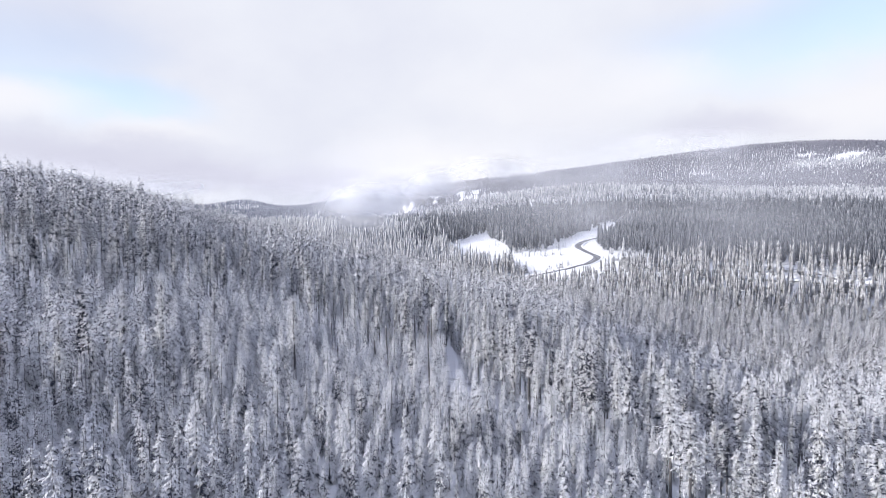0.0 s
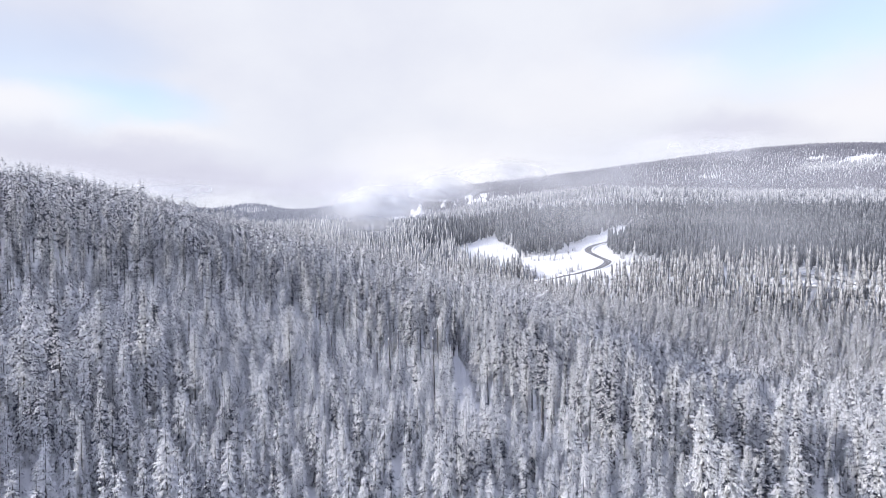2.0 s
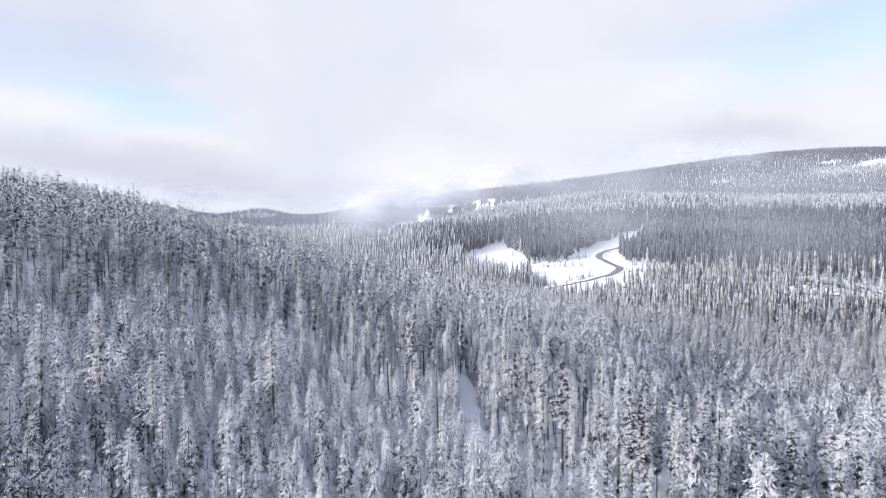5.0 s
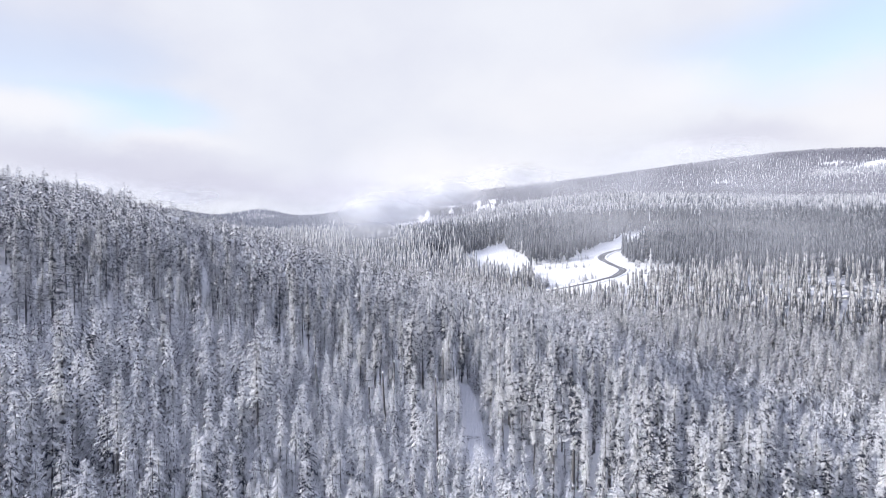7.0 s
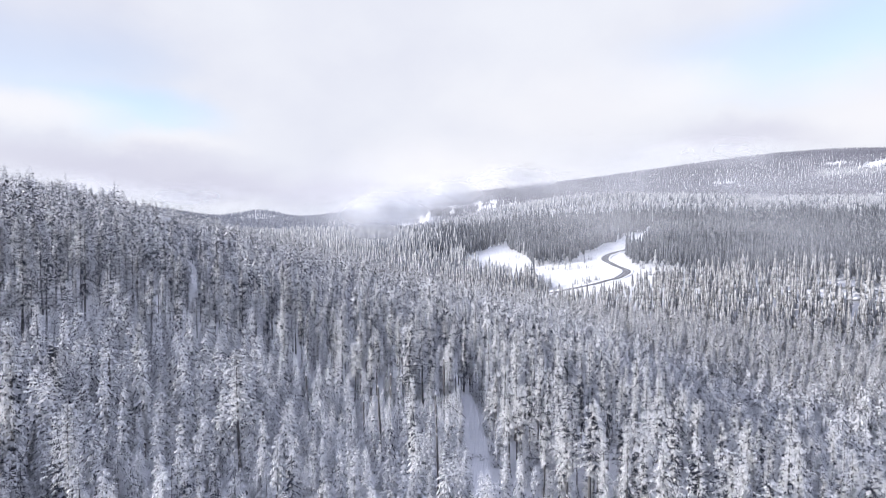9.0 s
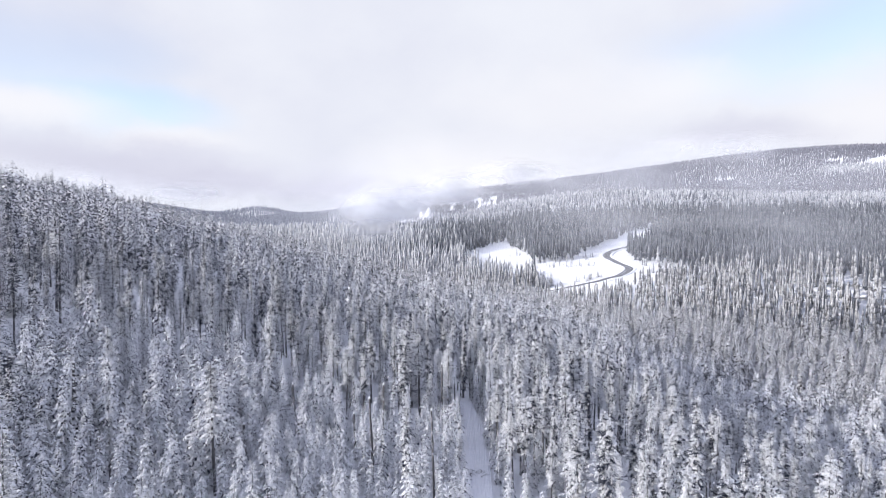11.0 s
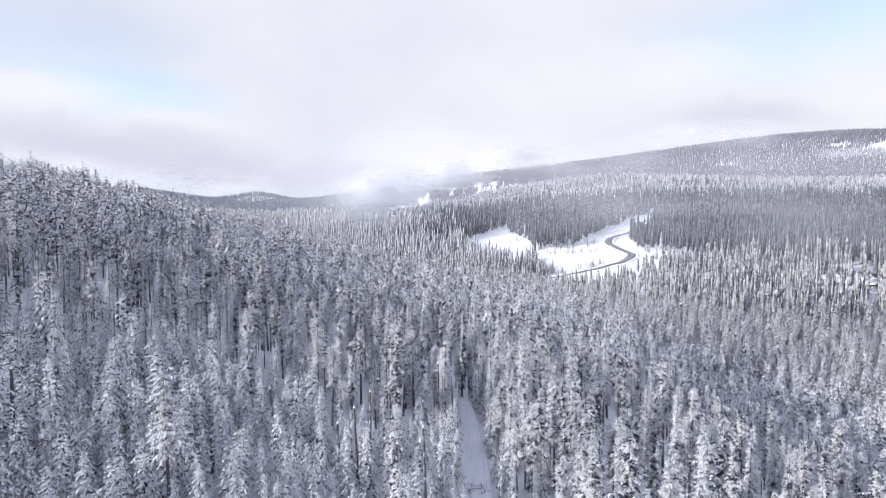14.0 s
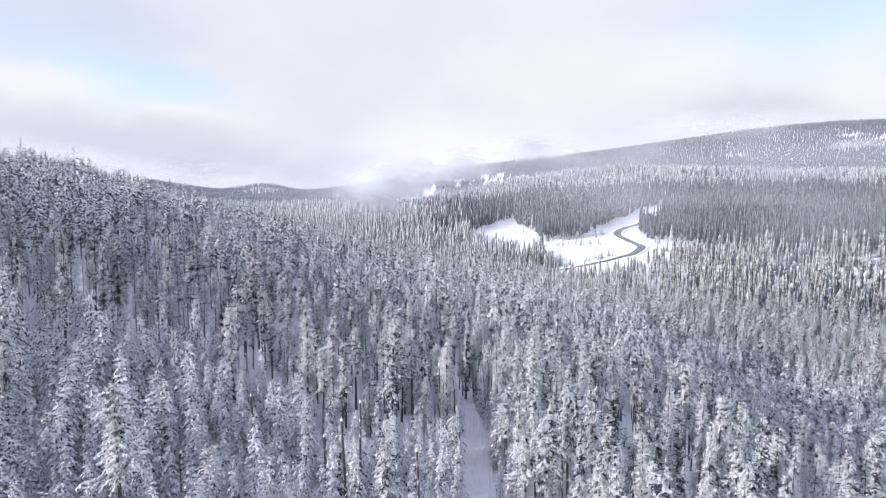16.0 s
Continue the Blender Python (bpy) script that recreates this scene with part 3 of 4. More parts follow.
def stand_forms(count, crown):
    """Trees with a plain stem, for the depth of the stand."""
    forms = []
    for k in range(count):
        h = random.uniform(15, 21)
        sv, sf = tube([(0, 0, -0.8), (0, 0, 0.5 * h), (0, 0, h)], [0.011 * h, 0.006 * h, 0.01], 3)
        cv, cf = crown(h, random.uniform(2.0, 3.3), random.uniform(0.1, 0.42))
        forms.append((np.concatenate([sv, cv]), np.concatenate([sf, cf + len(sv)])))
    return forms


deep_forms = stand_forms(18, lambda h, r, bare: conifer_crown(h, r * 0.9, bare * 0.9, 0.9, 7, 2, 1.1, 1, 0.5, random.uniform(0.5, 0.8), 0.35, wide=0.7))
back_forms = stand_forms(18, lambda h, r, bare: conifer_crown(h, r * 0.9, bare * 0.8, 1.0, 7, 1, 1.9, 1, 0.5, random.uniform(0.5, 0.8), 0.3, wide=0.65))
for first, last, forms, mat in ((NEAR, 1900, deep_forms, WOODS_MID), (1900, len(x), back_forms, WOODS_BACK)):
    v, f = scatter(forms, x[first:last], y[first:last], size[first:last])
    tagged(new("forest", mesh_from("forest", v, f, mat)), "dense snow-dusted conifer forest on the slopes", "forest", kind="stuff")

x, y = jittered(-110, 60, 55, 205, 2.85)
keep = sector(x, y) & open_ground(x, y) & (young_stand(x, y) | (np.random.uniform(0, 1, x.size) < np.where(line_distance(TRAIL, x, y) < 14, 0.5, 0.2))) & (np.hypot(x, y - 40) > 30)
x, y = x[keep], y[keep]
order = np.argsort(np.hypot(x + 25, y - 60))
x, y = x[order], y[order]
size = np.random.triangular(0.5, 1.0, 1.4, len(x)) * (1 + 0.4 / (1 + np.exp((x + 42 + 0.3 * (150 - y)) / 6)))
young = tree_things(young_forms[:8], "young_fir", "tiers of needles under fresh snow", "young pointed fir coated in fresh snow", "tree", "young firs of the replanted slope", YOUNG)
spruces = tree_things(young_forms[8:], "young_spruce", "short level boughs under fresh snow", "slender young spruce coated in fresh snow", "tree", "young spruces of the replanted slope", YOUNG)
plant(young, x[:600:2], y[:600:2], size[:600:2])
plant(spruces, x[1:600:2], y[1:600:2], size[1:600:2])
small_forms = [conifer_crown(h, h * random.uniform(0.14, 0.18), 0.04, 0.6, 8, 1, 0.9, 2, 0.2, 0.85, 0.35, 0.05, 0.65, 0.55) for h in (6.5, 7.2, 8, 8.8, 9.4, 8, 7.5, 8.5)]
v, f = scatter(small_forms, x[600:], y[600:], size[600:])
tagged(new("young_forest", mesh_from("young_forest", v, f, YOUNG)), "thicket of young firs coated in fresh snow", "forest", kind="stuff")

# Unseen forest beside and behind the flight, added for shade and to fill ground.
x, y = jittered(-230, 170, -110, 170, 5.6)
keep = (~sector(x, y) & ((x < -46) | (y < 46))) | ((np.hypot(x, y - 40) < 37) & (y < 46))
x, y = x[keep], y[keep]
v, f = scatter([tiers(h, 3.0, 0.15, 5, 7) for h in (15, 17, 18, 19, 20, 21)], x, y, np.random.uniform(0.75, 1.15, len(x)) * np.where((x > -46) & (y > 0), 0.38, 1.0), np.where((x > -46) & (y > 0), 1.3, 1.0))
tagged(new("forest", mesh_from("forest", v, f, WOODS_MID)), "dense snow-dusted conifer forest on the slopes", "forest", kind="stuff")

# Woods in the valley and on the ridges.


def shaded_side(x, y):
    """The ridge behind the road, where cloud shade is painted as darker woods."""
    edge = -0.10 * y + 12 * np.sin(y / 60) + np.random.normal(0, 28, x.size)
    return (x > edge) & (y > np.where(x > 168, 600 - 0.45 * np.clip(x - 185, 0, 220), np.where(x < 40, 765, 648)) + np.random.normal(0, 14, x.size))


def height_for_view(x, y):
    """Trees in the hollow below road and clearings, shortened to the camera's view."""
    below = np.clip((y - 425) / 80, 0, 1) * np.clip((x + 10) / 40, 0, 1) * np.clip((600 - y) / 12, 0, 1)
    west = np.clip((y - 560) / 60, 0, 1) * np.clip((700 - y) / 10, 0, 1) * np.clip((x + 75) / 30, 0, 1) * np.clip((50 - x) / 10, 0, 1)
    return 1 - np.maximum(below * np.clip(0.40 - (x - 110) * 0.007, 0.0, 0.40), 0.12 * west)


def behind_seen_brow(x, y):
    """Beyond the line that the camera's view shows as the dark ridge's brow."""
    return y > 1192 + 35 * np.exp(-((x - 110) / 130) ** 2) - np.clip(0.0003 * (x - 360) ** 2, 0, 30) + np.random.normal(0, 10, x.size)


def sunlit_shoulder(x, y):
    """The part of the far mountain where sunlight is painted into the trees."""
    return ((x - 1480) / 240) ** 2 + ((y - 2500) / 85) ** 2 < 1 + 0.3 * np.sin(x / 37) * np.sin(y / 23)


def woods(name, x0, x1, y0, y1, step, forms, mats, label, low=0.7, high=1.15, where=None):
    x, y = jittered(x0, x1, y0, y1, step)
    keep = sector(x, y, 40) & open_ground(x, y) & (x > -0.56 * y - 60)
    if where:
        keep &= where(x, y)
    x, y = x[keep], y[keep]
    dark = shaded_side(x, y) if len(mats) > 1 else np.ones(x.shape, bool)
    for side, mat in zip((dark, ~dark), mats):
        if not side.any():
            continue
        view_scale = height_for_view(x[side], y[side])
        v, f = scatter(forms, x[side], y[side], np.random.uniform(low, high, side.sum()) * view_scale, np.random.uniform(0.85, 1.15, side.sum()) / view_scale ** 0.3)
        tagged(new(name, mesh_from(name, v, f, mat)), label, "forest", kind="stuff")


middle_forms = [conifer_crown(random.uniform(15, 22), random.uniform(1.9, 2.7), random.uniform(0.05, 0.2), 1.25, 6, 1, 1.6, 1, 0.3, random.uniform(0.6, 0.85), 0.35, 0.0, 0.7, 0.75) for k in range(16)]
woods("valley_forest", -320, 320, 345, 450, 5.2, middle_forms, (WOODS_SHADED, WOODS_VALLEY), "snow-dusted conifer forest filling the valley")
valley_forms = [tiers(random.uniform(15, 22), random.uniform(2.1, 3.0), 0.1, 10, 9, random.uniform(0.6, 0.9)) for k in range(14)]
woods("valley_forest", -560, 420, 345, 640, 5.4, valley_forms, (WOODS_SHADED, WOODS_VALLEY_HAZED), "snow-dusted conifer forest filling the valley", where=lambda x, y: (y > 450) | (abs(x) > 320))
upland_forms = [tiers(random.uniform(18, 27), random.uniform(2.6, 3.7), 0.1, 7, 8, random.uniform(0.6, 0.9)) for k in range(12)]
woods("valley_forest", -640, 560, 640, 900, 6.6, upland_forms, (WOODS_SHADED, WOODS_SOFT), "conifer forest behind the road, cloud shade and haze in its colours")
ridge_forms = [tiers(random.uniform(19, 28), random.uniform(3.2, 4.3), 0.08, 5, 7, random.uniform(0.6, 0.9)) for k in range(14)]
woods("ridge_forest", -1000, 1200, 900, 1300, 8.4, ridge_forms, (WOODS_SHADED, WOODS_SOFT), "conifer forest along the ridge, cloud shade and haze in its colours", where=lambda x, y: ~behind_seen_brow(x, y))
brow_forms = [tiers(random.uniform(16, 24), random.uniform(3.4, 4.6), 0.08, 3, 5) for k in range(8)]
far_forms = [tiers(random.uniform(15, 22), random.uniform(4.8, 6.2), 0.05, 2, 4) for k in range(8)]
woods("mountain_forest", -1000, 1200, 1100, 1560, 9.5, brow_forms, (WOODS_SUNLIT, WOODS_HAZY), "conifer forest beyond the ridge, sunlight and haze in its colours", where=behind_seen_brow)
woods("mountain_forest", -300, 2300, 1850, 3320, 9.8, far_forms, (WOODS_FAR, WOODS_HAZY), "conifer forest on the far mountainside, haze in its colour", where=lambda x, y: (x > -0.15 * y) & ~sunlit_shoulder(x, y))
woods("mountain_forest", 1200, 1760, 2380, 2640, 9.8, far_forms, (WOODS_SUNLIT,), "conifer forest on the mountain's shoulder, sunlight in its colour", where=sunlit_shoulder)
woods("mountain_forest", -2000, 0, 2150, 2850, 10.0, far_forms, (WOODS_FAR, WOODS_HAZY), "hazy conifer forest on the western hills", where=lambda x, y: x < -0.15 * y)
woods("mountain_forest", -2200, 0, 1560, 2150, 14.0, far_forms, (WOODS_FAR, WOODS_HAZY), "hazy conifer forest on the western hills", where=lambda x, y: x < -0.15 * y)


# ---- low cloud on the hills, and added haze sheets ----


def cloud_material(name, density):
    m, n, l, bsdf = material(name)
    n.remove(bsdf)
    coord = n.new("ShaderNodeTexCoord")
    split = n.new("ShaderNodeSeparateXYZ")
    l.new(coord.outputs["UV"], split.inputs["Vector"])
    geo = n.new("ShaderNodeNewGeometry")
    puff = noise_node(n, l, 0.005, 4, 0.5, geo.outputs["Position"])
    centre = n.new("ShaderNodeVectorMath")
    centre.operation = "MULTIPLY_ADD"
    l.new(coord.outputs["UV"], centre.inputs[0])
    centre.inputs[1].default_value, centre.inputs[2].default_value = (2, 2, 0), (-1, -1, 0)
    reach = n.new("ShaderNodeVectorMath")
    reach.operation = "LENGTH"
    l.new(centre.outputs[0], reach.inputs[0])
    fade = n.new("ShaderNodeMapRange")
    fade.interpolation_type = "SMOOTHSTEP"
    fade.inputs["From Min"].default_value, fade.inputs["From Max"].default_value = 1.0, 0.0
    l.new(reach.outputs["Value"], fade.inputs["Value"])
    body = n.new("ShaderNodeMapRange")
    body.inputs["From Min"].default_value, body.inputs["From Max"].default_value = 0.28, 0.6
    l.new(puff.outputs["Fac"], body.inputs["Value"])
    alpha = n.new("ShaderNodeMath")
    alpha.operation = "MULTIPLY"
    l.new(fade.outputs["Result"], alpha.inputs[0])
    l.new(body.outputs["Result"], alpha.inputs[1])
    thin = n.new("ShaderNodeMath")
    thin.operation = "MULTIPLY"
    thin.inputs[1].default_value = density
    l.new(alpha.outputs[0], thin.inputs[0])
    lit = n.new("ShaderNodeBsdfDiffuse")
    lit.inputs["Color"].default_value = (0.445, 0.45, 0.47, 1)
    thru = n.new("ShaderNodeBsdfTranslucent")
    thru.inputs["Color"].default_value = (0.445, 0.45, 0.47, 1)
    both = n.new("ShaderNodeAddShader")
    l.new(lit.outputs[0], both.inputs[0])
    l.new(thru.outputs[0], both.inputs[1])
    clear = n.new("ShaderNodeBsdfTransparent")
    mixed = n.new("ShaderNodeMixShader")
    l.new(thin.outputs[0], mixed.inputs["Fac"])
    l.new(clear.outputs[0], mixed.inputs[1])
    l.new(both.outputs[0], mixed.inputs[2])
    l.new(mixed.outputs[0], n["Material Output"].inputs["Surface"])
    return m


CLOUD, HAZE, VEIL, FAR_HAZE = cloud_material("low_cloud", 0.72), cloud_material("thin_haze", 0.2), cloud_material("cloud_veil", 0.45), cloud_material("far_haze_sheet", 0.26)


def cloud_bank(azimuth, elevation, distance, wide, high, mat, label):
    """A hanging sheet of cloud or added haze, bowed and billowed, so many degrees wide and high from the flight line.
    """
    a, r = radians(azimuth), distance
    half_w, half_h = r * math.tan(radians(wide)), r * math.tan(radians(high))
    cx, cy, cz = r * math.sin(a), r * math.cos(a), 60 + r * math.tan(radians(elevation))
    us, vs = np.linspace(0, 1, 33), np.linspace(0, 1, 13)
    u, v = np.meshgrid(us, vs)
    across, up = (u * 2 - 1) * half_w, (v * 2 - 1) * half_h
    depth = half_w * 0.25 * ((u * 2 - 1) ** 2 - 0.5) + half_h * 0.4 * np.sin(u * 9 + v * 4) * np.cos(v * 5 - u * 3) + up * 0.8
    verts = np.stack([cx + across * math.cos(a) + depth * math.sin(a), cy - across * math.sin(a) + depth * math.cos(a), cz + up], -1).reshape(-1, 3)
    i = (np.arange(12)[:, None] * 33 + np.arange(32)[None]).ravel()
    me = mesh_from("cloud_bank", verts, np.stack([i, i + 1, i + 34, i + 33], 1), mat)
    uv = me.uv_layers.new(name="UVMap")
    flat = np.stack([u.ravel(), v.ravel()], 1)[np.stack([i, i + 1, i + 34, i + 33], 1).ravel()]
    uv.data.foreach_set("uv", flat.astype(np.float32).ravel())
    tagged(new("cloud_bank", me), label, "cloud", kind="structure")


# The thin wide sheets are added to stand in for the haze of distance.
for azimuth, elevation, distance, wide, high, mat in ((-10.5, 1.4, 1700, 6, 2.2, CLOUD), (-8, 2.0, 2000, 7, 2.6, CLOUD), (-4, 2.9, 2050, 6, 2.1, CLOUD), (2, 4.2, 2500, 7, 1.8, CLOUD), (-26, 2.3, 2450, 13, 1.5, VEIL), (-38, 3.0, 2500, 14, 2.0, VEIL), (19, 6.0, 3000, 10, 1.8, VEIL), (-9.5, 1.0, 1300, 7, 2.1, CLOUD), (20, 3.6, 1600, 22, 3.0, FAR_HAZE), (16, -0.2, 600, 28, 3.6, HAZE), (17, -2.2, 450, 24, 3.4, HAZE), (17, -0.3, 900, 24, 2.6, HAZE), (-18, 1.3, 1500, 10, 1.6, FAR_HAZE), (-11, -0.4, 780, 9, 2.0, VEIL), (10, 1.5, 1230, 36, 5.5, FAR_HAZE), (5, 2.0, 1620, 40, 6.5, FAR_HAZE)):
    cloud_bank(azimuth, elevation, distance, wide, high, mat, "soft white sheet standing in for low cloud and distance haze")


# ---- trail, banks, rail, dead wood ----
verts, faces = ribbon(TRAIL, (-2.0, -1.4, -0.55, 0.55, 1.4, 2.0), (0.0, 0.16, 0.08, 0.08, 0.16, 0.0))
verts[:, 2] += 0.12
trail = mesh_from("trail", verts, faces[:, ::-1], TRODDEN)
trail.polygons.foreach_set("use_smooth", np.ones(len(trail.polygons), dtype=bool))
tagged(new("trail", trail), "narrow snow-covered forest track with ski ruts", "trail", kind="structure")
for line, half in ((ROAD, 3.8), (LANE, 3.4), (BRANCH, 3.4)):
    for side in (-1, 1):
        offsets = [side * (half + o) for o in (0.0, 0.5, 1.2, 2.2, 3.4)]
        verts, faces = ribbon(line, offsets, (0.5, 0.85, 1.0, 0.7, -0.3))
        n = len(line)
        verts[:, 2] += 0.3 * np.sin(np.tile(np.arange(n), 5) * 0.9) * np.repeat((0.0, 0.7, 1.0, 0.5, 0.0), n)
        me = mesh_from("snow_bank", verts, faces[:, ::-1] if side > 0 else faces, SNOW)
        tagged(new("snow_bank", me), "ploughed ridge of snow along the road", "snow bank", kind="structure")


def part(name, verts, faces, mat, parent, label=""):
    ob = new(name, mesh_from(name, np.asarray(verts, float), np.asarray(faces), mat))
    ob.parent = parent
    return tagged(ob, label)


def steel_material():
    m, n, l, bsdf = material("galvanised_steel")
    geo = n.new("ShaderNodeNewGeometry")
    g = noise_node(n, l, 3.0, 4, 0.6, geo.outputs["Position"])
    c = ramp(n, l, g.outputs["Fac"], ((0.3, (0.16, 0.16, 0.17)), (0.7, (0.3, 0.3, 0.32))))
    l.new(c.outputs["Color"], bsdf.inputs["Base Color"])
    bsdf.inputs["Metallic"].default_value, bsdf.inputs["Roughness"].default_value = 0.7, 0.55
    return m


STEEL = steel_material()


def box(cx, cy, z0, z1, hx, hy):
    v = [(cx + a * hx, cy + b * hy, z) for z in (z0, z1) for a, b in ((-1, -1), (1, -1), (1, 1), (-1, 1))]
    q = [(0, 3, 2, 1), (4, 5, 6, 7), (0, 1, 5, 4), (1, 2, 6, 5), (2, 3, 7, 6), (3, 0, 4, 7)]
    return np.array(v, float), np.array(q)


# The guard rail on the valley side of the bend.
outer = ROAD[(ROAD[:, 0] > 62) & (ROAD[:, 1] < 640)]
way = np.gradient(outer, axis=0)
way /= np.linalg.norm(way, axis=1)[:, None]
rail_line = outer + np.stack([way[:, 1], -way[:, 0]], 1) * 5.0
rail = new("guard_rail")
tagged(rail, "grey steel guard rail along the outer bend of the road", "guard rail")
verts, faces = ribbon(rail_line, (-0.06, 0.06, 0.06, -0.06, -0.06), (2.35, 2.35, 1.95, 1.95, 2.35))
part("beam", verts, faces, STEEL, rail)
for q in rail_line[::2]:
    z = float(ground_height(q[0], q[1]))
    part("post", *box(q[0], q[1], z - 0.6, z + 2.3, 0.09, 0.09), BARK, rail)


def dead_tree(x, y, height, radius, lean, turn, stubs):
    """A bare standing trunk with a broken, snow-capped top and a few stubs of limbs."""
    z = float(ground_height(x, y))
    root = new("dead_tree")
    root.matrix_basis = pose(x, y, z, lean * math.cos(turn), lean * math.sin(turn), math.degrees(turn))
    v, f = tube([(0, 0, -0.8), (0, 0, 0.4), (0.03, 0, 0.5 * height), (0, 0.02, height), (0.08, 0, height + 0.25)], [radius * 1.3, radius, radius * 0.85, radius * 0.62, 0.03], 9)
    part("trunk", v, f, BARK, root)
    v, f = tube([(0.02, 0, height + 0.05), (0.03, 0, height + 0.3), (0.03, 0, height + 0.42)], [radius * 0.75, radius * 0.6, 0.02], 8)
    part("snow_cap", v, f, SNOW, root, "cap of fresh snow")
    for k in range(stubs):
        a, h = random.uniform(0, 6.28), height * random.uniform(0.35, 0.95)
        r = random.uniform(0.6, 1.6)
        c, s = math.cos(a), math.sin(a)
        v, f = tube([(0, 0, h), (c * r * 0.5, s * r * 0.5, h - 0.05), (c * r, s * r, h - random.uniform(-0.3, 0.4))], [0.07, 0.05, 0.02], 5)
        part("limb", v, f, FROSTED, root)
    tagged(root, "bare dead trunk with a broken snow-capped top" if height < 9 else "tall bare dead trunk with a few snowy stubs of limbs", "dead tree", "dead trunks of the replanted slope")


for x, y, h, r, lean, n in ((-9, 129, 16, 0.17, 2, 9), (-69, 133, 7, 0.3, 3, 2), (-63, 136, 11, 0.28, 5, 4), (-26, 147, 6, 0.28, 1, 1), (-24, 149.5, 8, 0.24, 3, 3), (-20, 144, 12, 0.22, 4, 10), (-23, 152, 5, 0.3, 2, 0), (-19, 147, 14, 0.2, 2, 12), (-12, 180, 13, 0.24, 1, 5), (-21, 178, 12, 0.24, 2, 6), (-9, 178, 11, 0.16, 9, 0), (-33, 148, 6, 0.27, 3, 1), (-40, 143, 5, 0.3, 2, 0), (-36, 156, 9, 0.22, 4, 3), (14, 158, 14, 0.2, 2, 10), (21, 163, 12, 0.2, 3, 8), (-96, 268, 17, 0.2, 1, 6)):
    dead_tree(x, y, h, r, lean, random.uniform(0, 6.28), n)


def fallen_branch(x, y, length, turn):
    """A snapped bough lying on the snow, with side twigs."""
    z = float(ground_height(x, y)) + 0.3
    root = new("fallen_branch")
    root.matrix_basis = pose(x, y, z, 0, 0, turn)
    v, f = tube([(-length / 2, 0, 0), (-length / 6, 0.15, 0.12), (length / 5, -0.05, 0.1), (length / 2, 0.2, 0.02)], [0.07, 0.06, 0.045, 0.015], 6)
    part("stem", v, f, BARK, root)
    for k in range(5):
        a = (k - 2) * length / 6
        side = 1 if k % 2 else -1
        v, f = tube([(a, 0, 0.08), (a + 0.3, side * 0.4, 0.14), (a + 0.55, side * 0.85, 0.05)], [0.03, 0.022, 0.01], 5)
        part("twig", v, f, BARK, root)
    tagged(root, "broken dark bough lying across the snowy track", "branch", "fallen boughs on the track")


for x, y, length, turn in ((-4.0, 153.5, 3.2, 15), (-4.9, 154.6, 2.4, -30), (-3.0, 152.6, 2.0, 60), (-5.1, 152.2, 1.6, 100), (-3.4, 155.2, 1.5, -70)):
    fallen_branch(x, y, length, turn)

# Small firs on the open snow by the road, in belts between two plan points: (from, to, spread, number, least and greatest size).
BELTS = (
    ((52, 606), (30, 668), 6, 54, 0.8, 1.6),        # the thicket under the upper clearing
    ((24, 700), (-10, 712), 6, 22, 0.5, 1.2),
    ((40, 700), (104, 684), 4, 40, 0.3, 0.8),       # scrub along the cut bank
    ((46, 716), (92, 722), 4, 16, 0.5, 1.1),         # foot of the wood between the clearings
    ((60, 612), (104, 632), 5, 24, 0.4, 1.0),
    ((140, 628), (176, 616), 5, 28, 0.6, 1.3),       # below the bend
    ((150, 664), (206, 612), 4, 14, 0.4, 0.9),
    ((20, 752), (44, 806), 6, 9, 0.3, 0.7),
    ((92, 708), (118, 748), 5, 9, 0.4, 1.2),
    ((160, 604), (240, 574), 5, 20, 0.4, 1.0),       # strip under the dark ridge
)
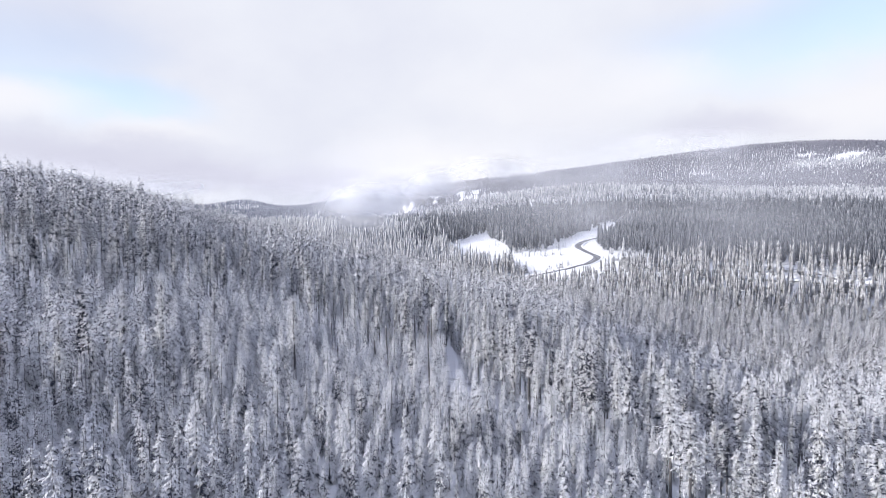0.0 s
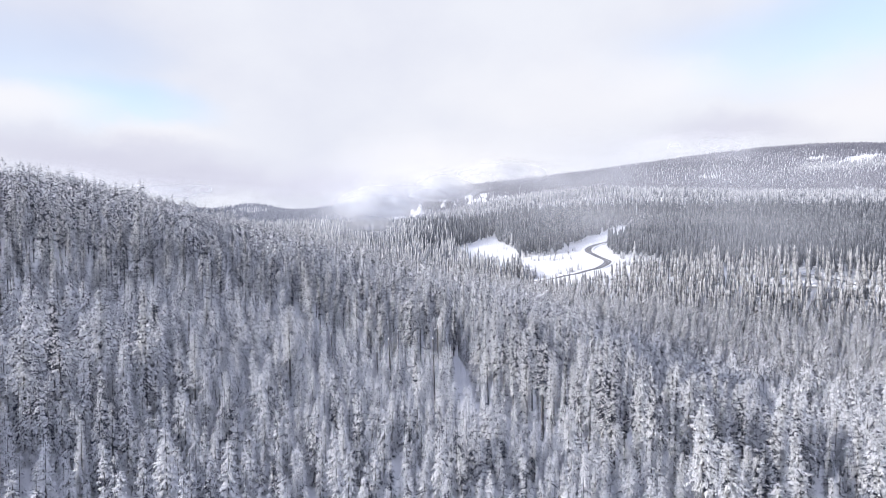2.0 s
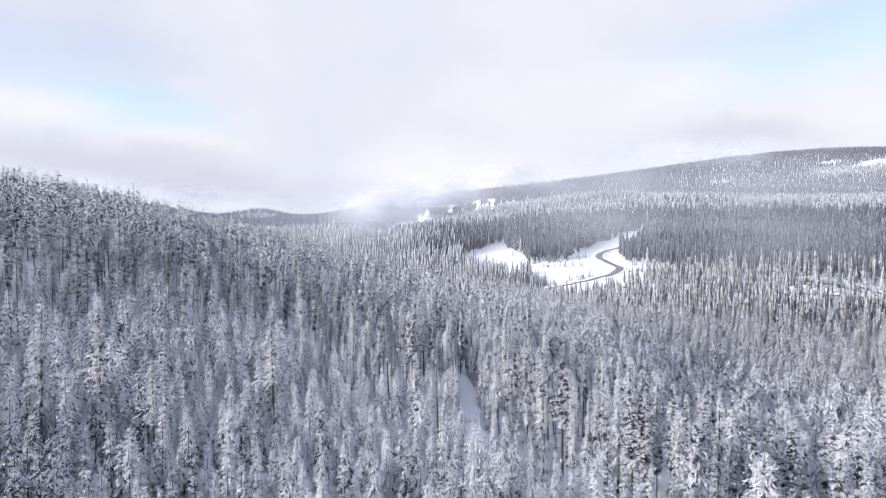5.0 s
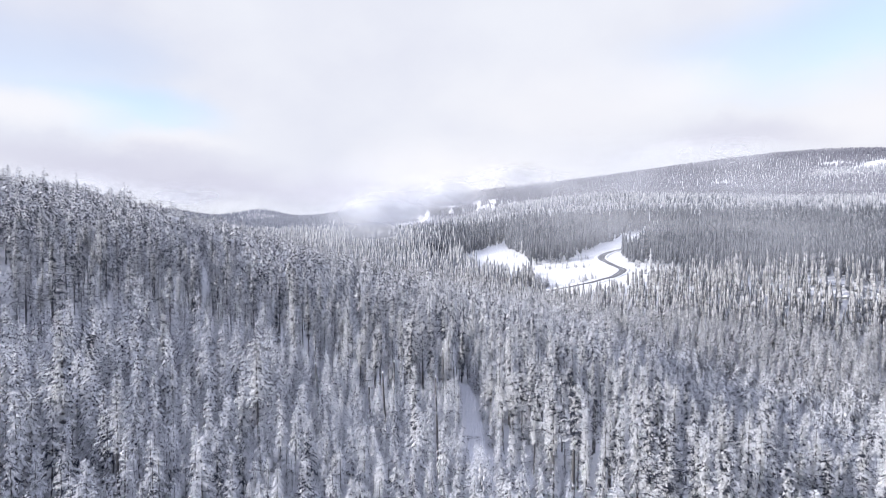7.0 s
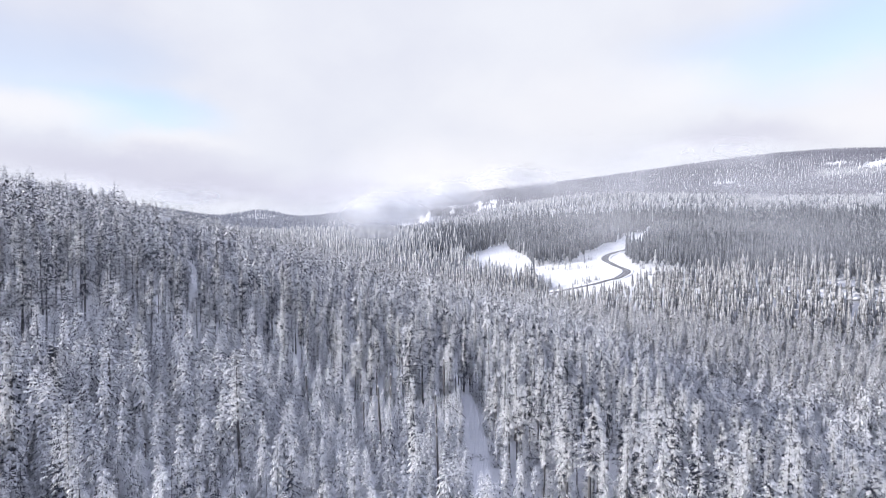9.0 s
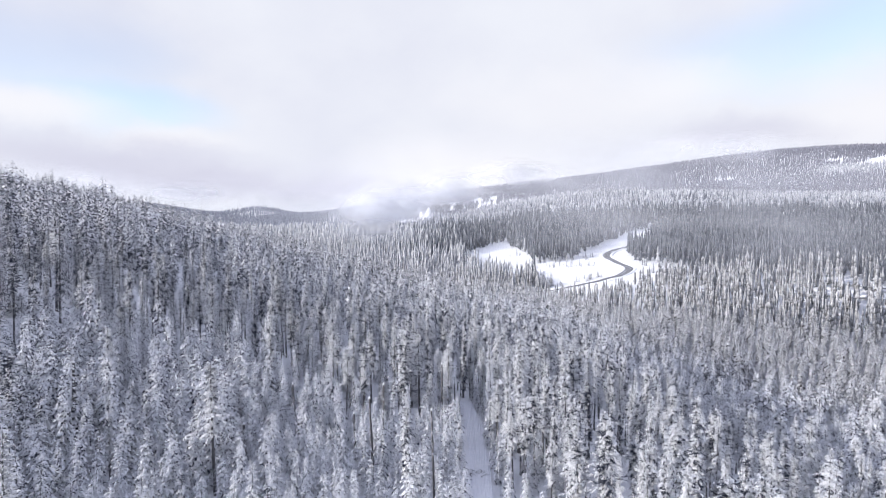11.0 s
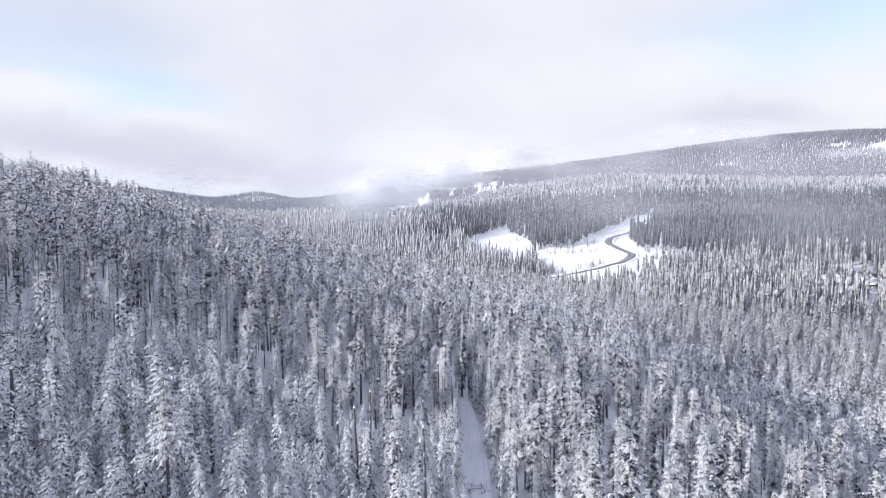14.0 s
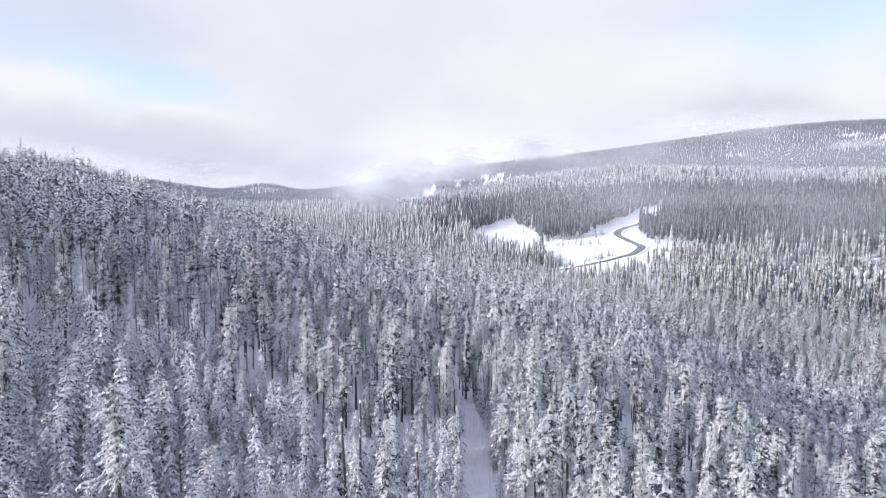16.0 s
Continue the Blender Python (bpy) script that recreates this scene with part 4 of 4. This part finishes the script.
for start, end, spread, number, least, most in BELTS:
    for k in range(number):
        f = random.random()
        x, y = start[0] + (end[0] - start[0]) * f + random.gauss(0, spread * 0.5), start[1] + (end[1] - start[1]) * f + random.gauss(0, spread)
        tall = random.uniform(least, most)
        if line_distance(ROAD, np.array([x]), np.array([y]))[0] < 7:
            continue
        fir = copy_thing(young[k % len(young)], pose(x, y, float(ground_height(x, y)) - 0.1, 0, 0, 61 * k))
        fir.scale = (tall * 1.1, tall * 1.1, tall)
        fir.name = "fir_sapling"
        tagged(fir, "small snow-dusted fir on the open snow by the road", "tree", "small firs by the road")

# ---- snow-plastered crags under the far cloud ----


def crag_material():
    m, n, l, bsdf = material("snowy_rock")
    geo = n.new("ShaderNodeNewGeometry")
    stretch = n.new("ShaderNodeMapping")
    stretch.inputs["Scale"].default_value = (1.0, 1.0, 0.3)
    l.new(geo.outputs["Position"], stretch.inputs["Vector"])
    g = noise_node(n, l, 0.12, 4, 0.6, stretch.outputs["Vector"])
    c = ramp(n, l, g.outputs["Fac"], ((0.5, (0.93, 0.93, 0.94)), (0.56, (0.34, 0.34, 0.37))))
    l.new(c.outputs["Color"], bsdf.inputs["Base Color"])
    bsdf.inputs["Roughness"].default_value = 0.8
    return m


CRAG = crag_material()


def crag(x, y, half, height):
    """A jagged outcrop: two rows of pinnacles, a steep face and a sloping back."""
    k = 9
    along = np.linspace(-half, half, k)
    peak = height * (1 - (along / half) ** 2 * 0.8) * np.random.uniform(0.45, 1.0, k)
    base = ground_height(x + along, np.full(k, y))
    rows = []
    for depth, lift in ((-0.35 * height, -6 + 0 * peak), (-0.2 * height, 0.45 * peak), (0.0, peak), (0.5 * height, 0.55 * peak), (1.4 * height, -10 + 0 * peak)):
        jog = np.random.uniform(-0.08, 0.08, k) * height
        rows.append(np.stack([x + along + jog, y + depth + jog, base + lift], 1))
    i = (np.arange(4)[:, None] * k + np.arange(k - 1)[None]).ravel()
    me = mesh_from("rock_outcrop", np.concatenate(rows), np.stack([i, i + 1, i + 1 + k, i + k], 1), CRAG)
    tagged(new("rock_outcrop", me), "jagged rock outcrop plastered with sunlit snow", "rock", "snowy crags under the cloud")


for x, y, half, height in CRAGS:
    crag(x, y, half, height)
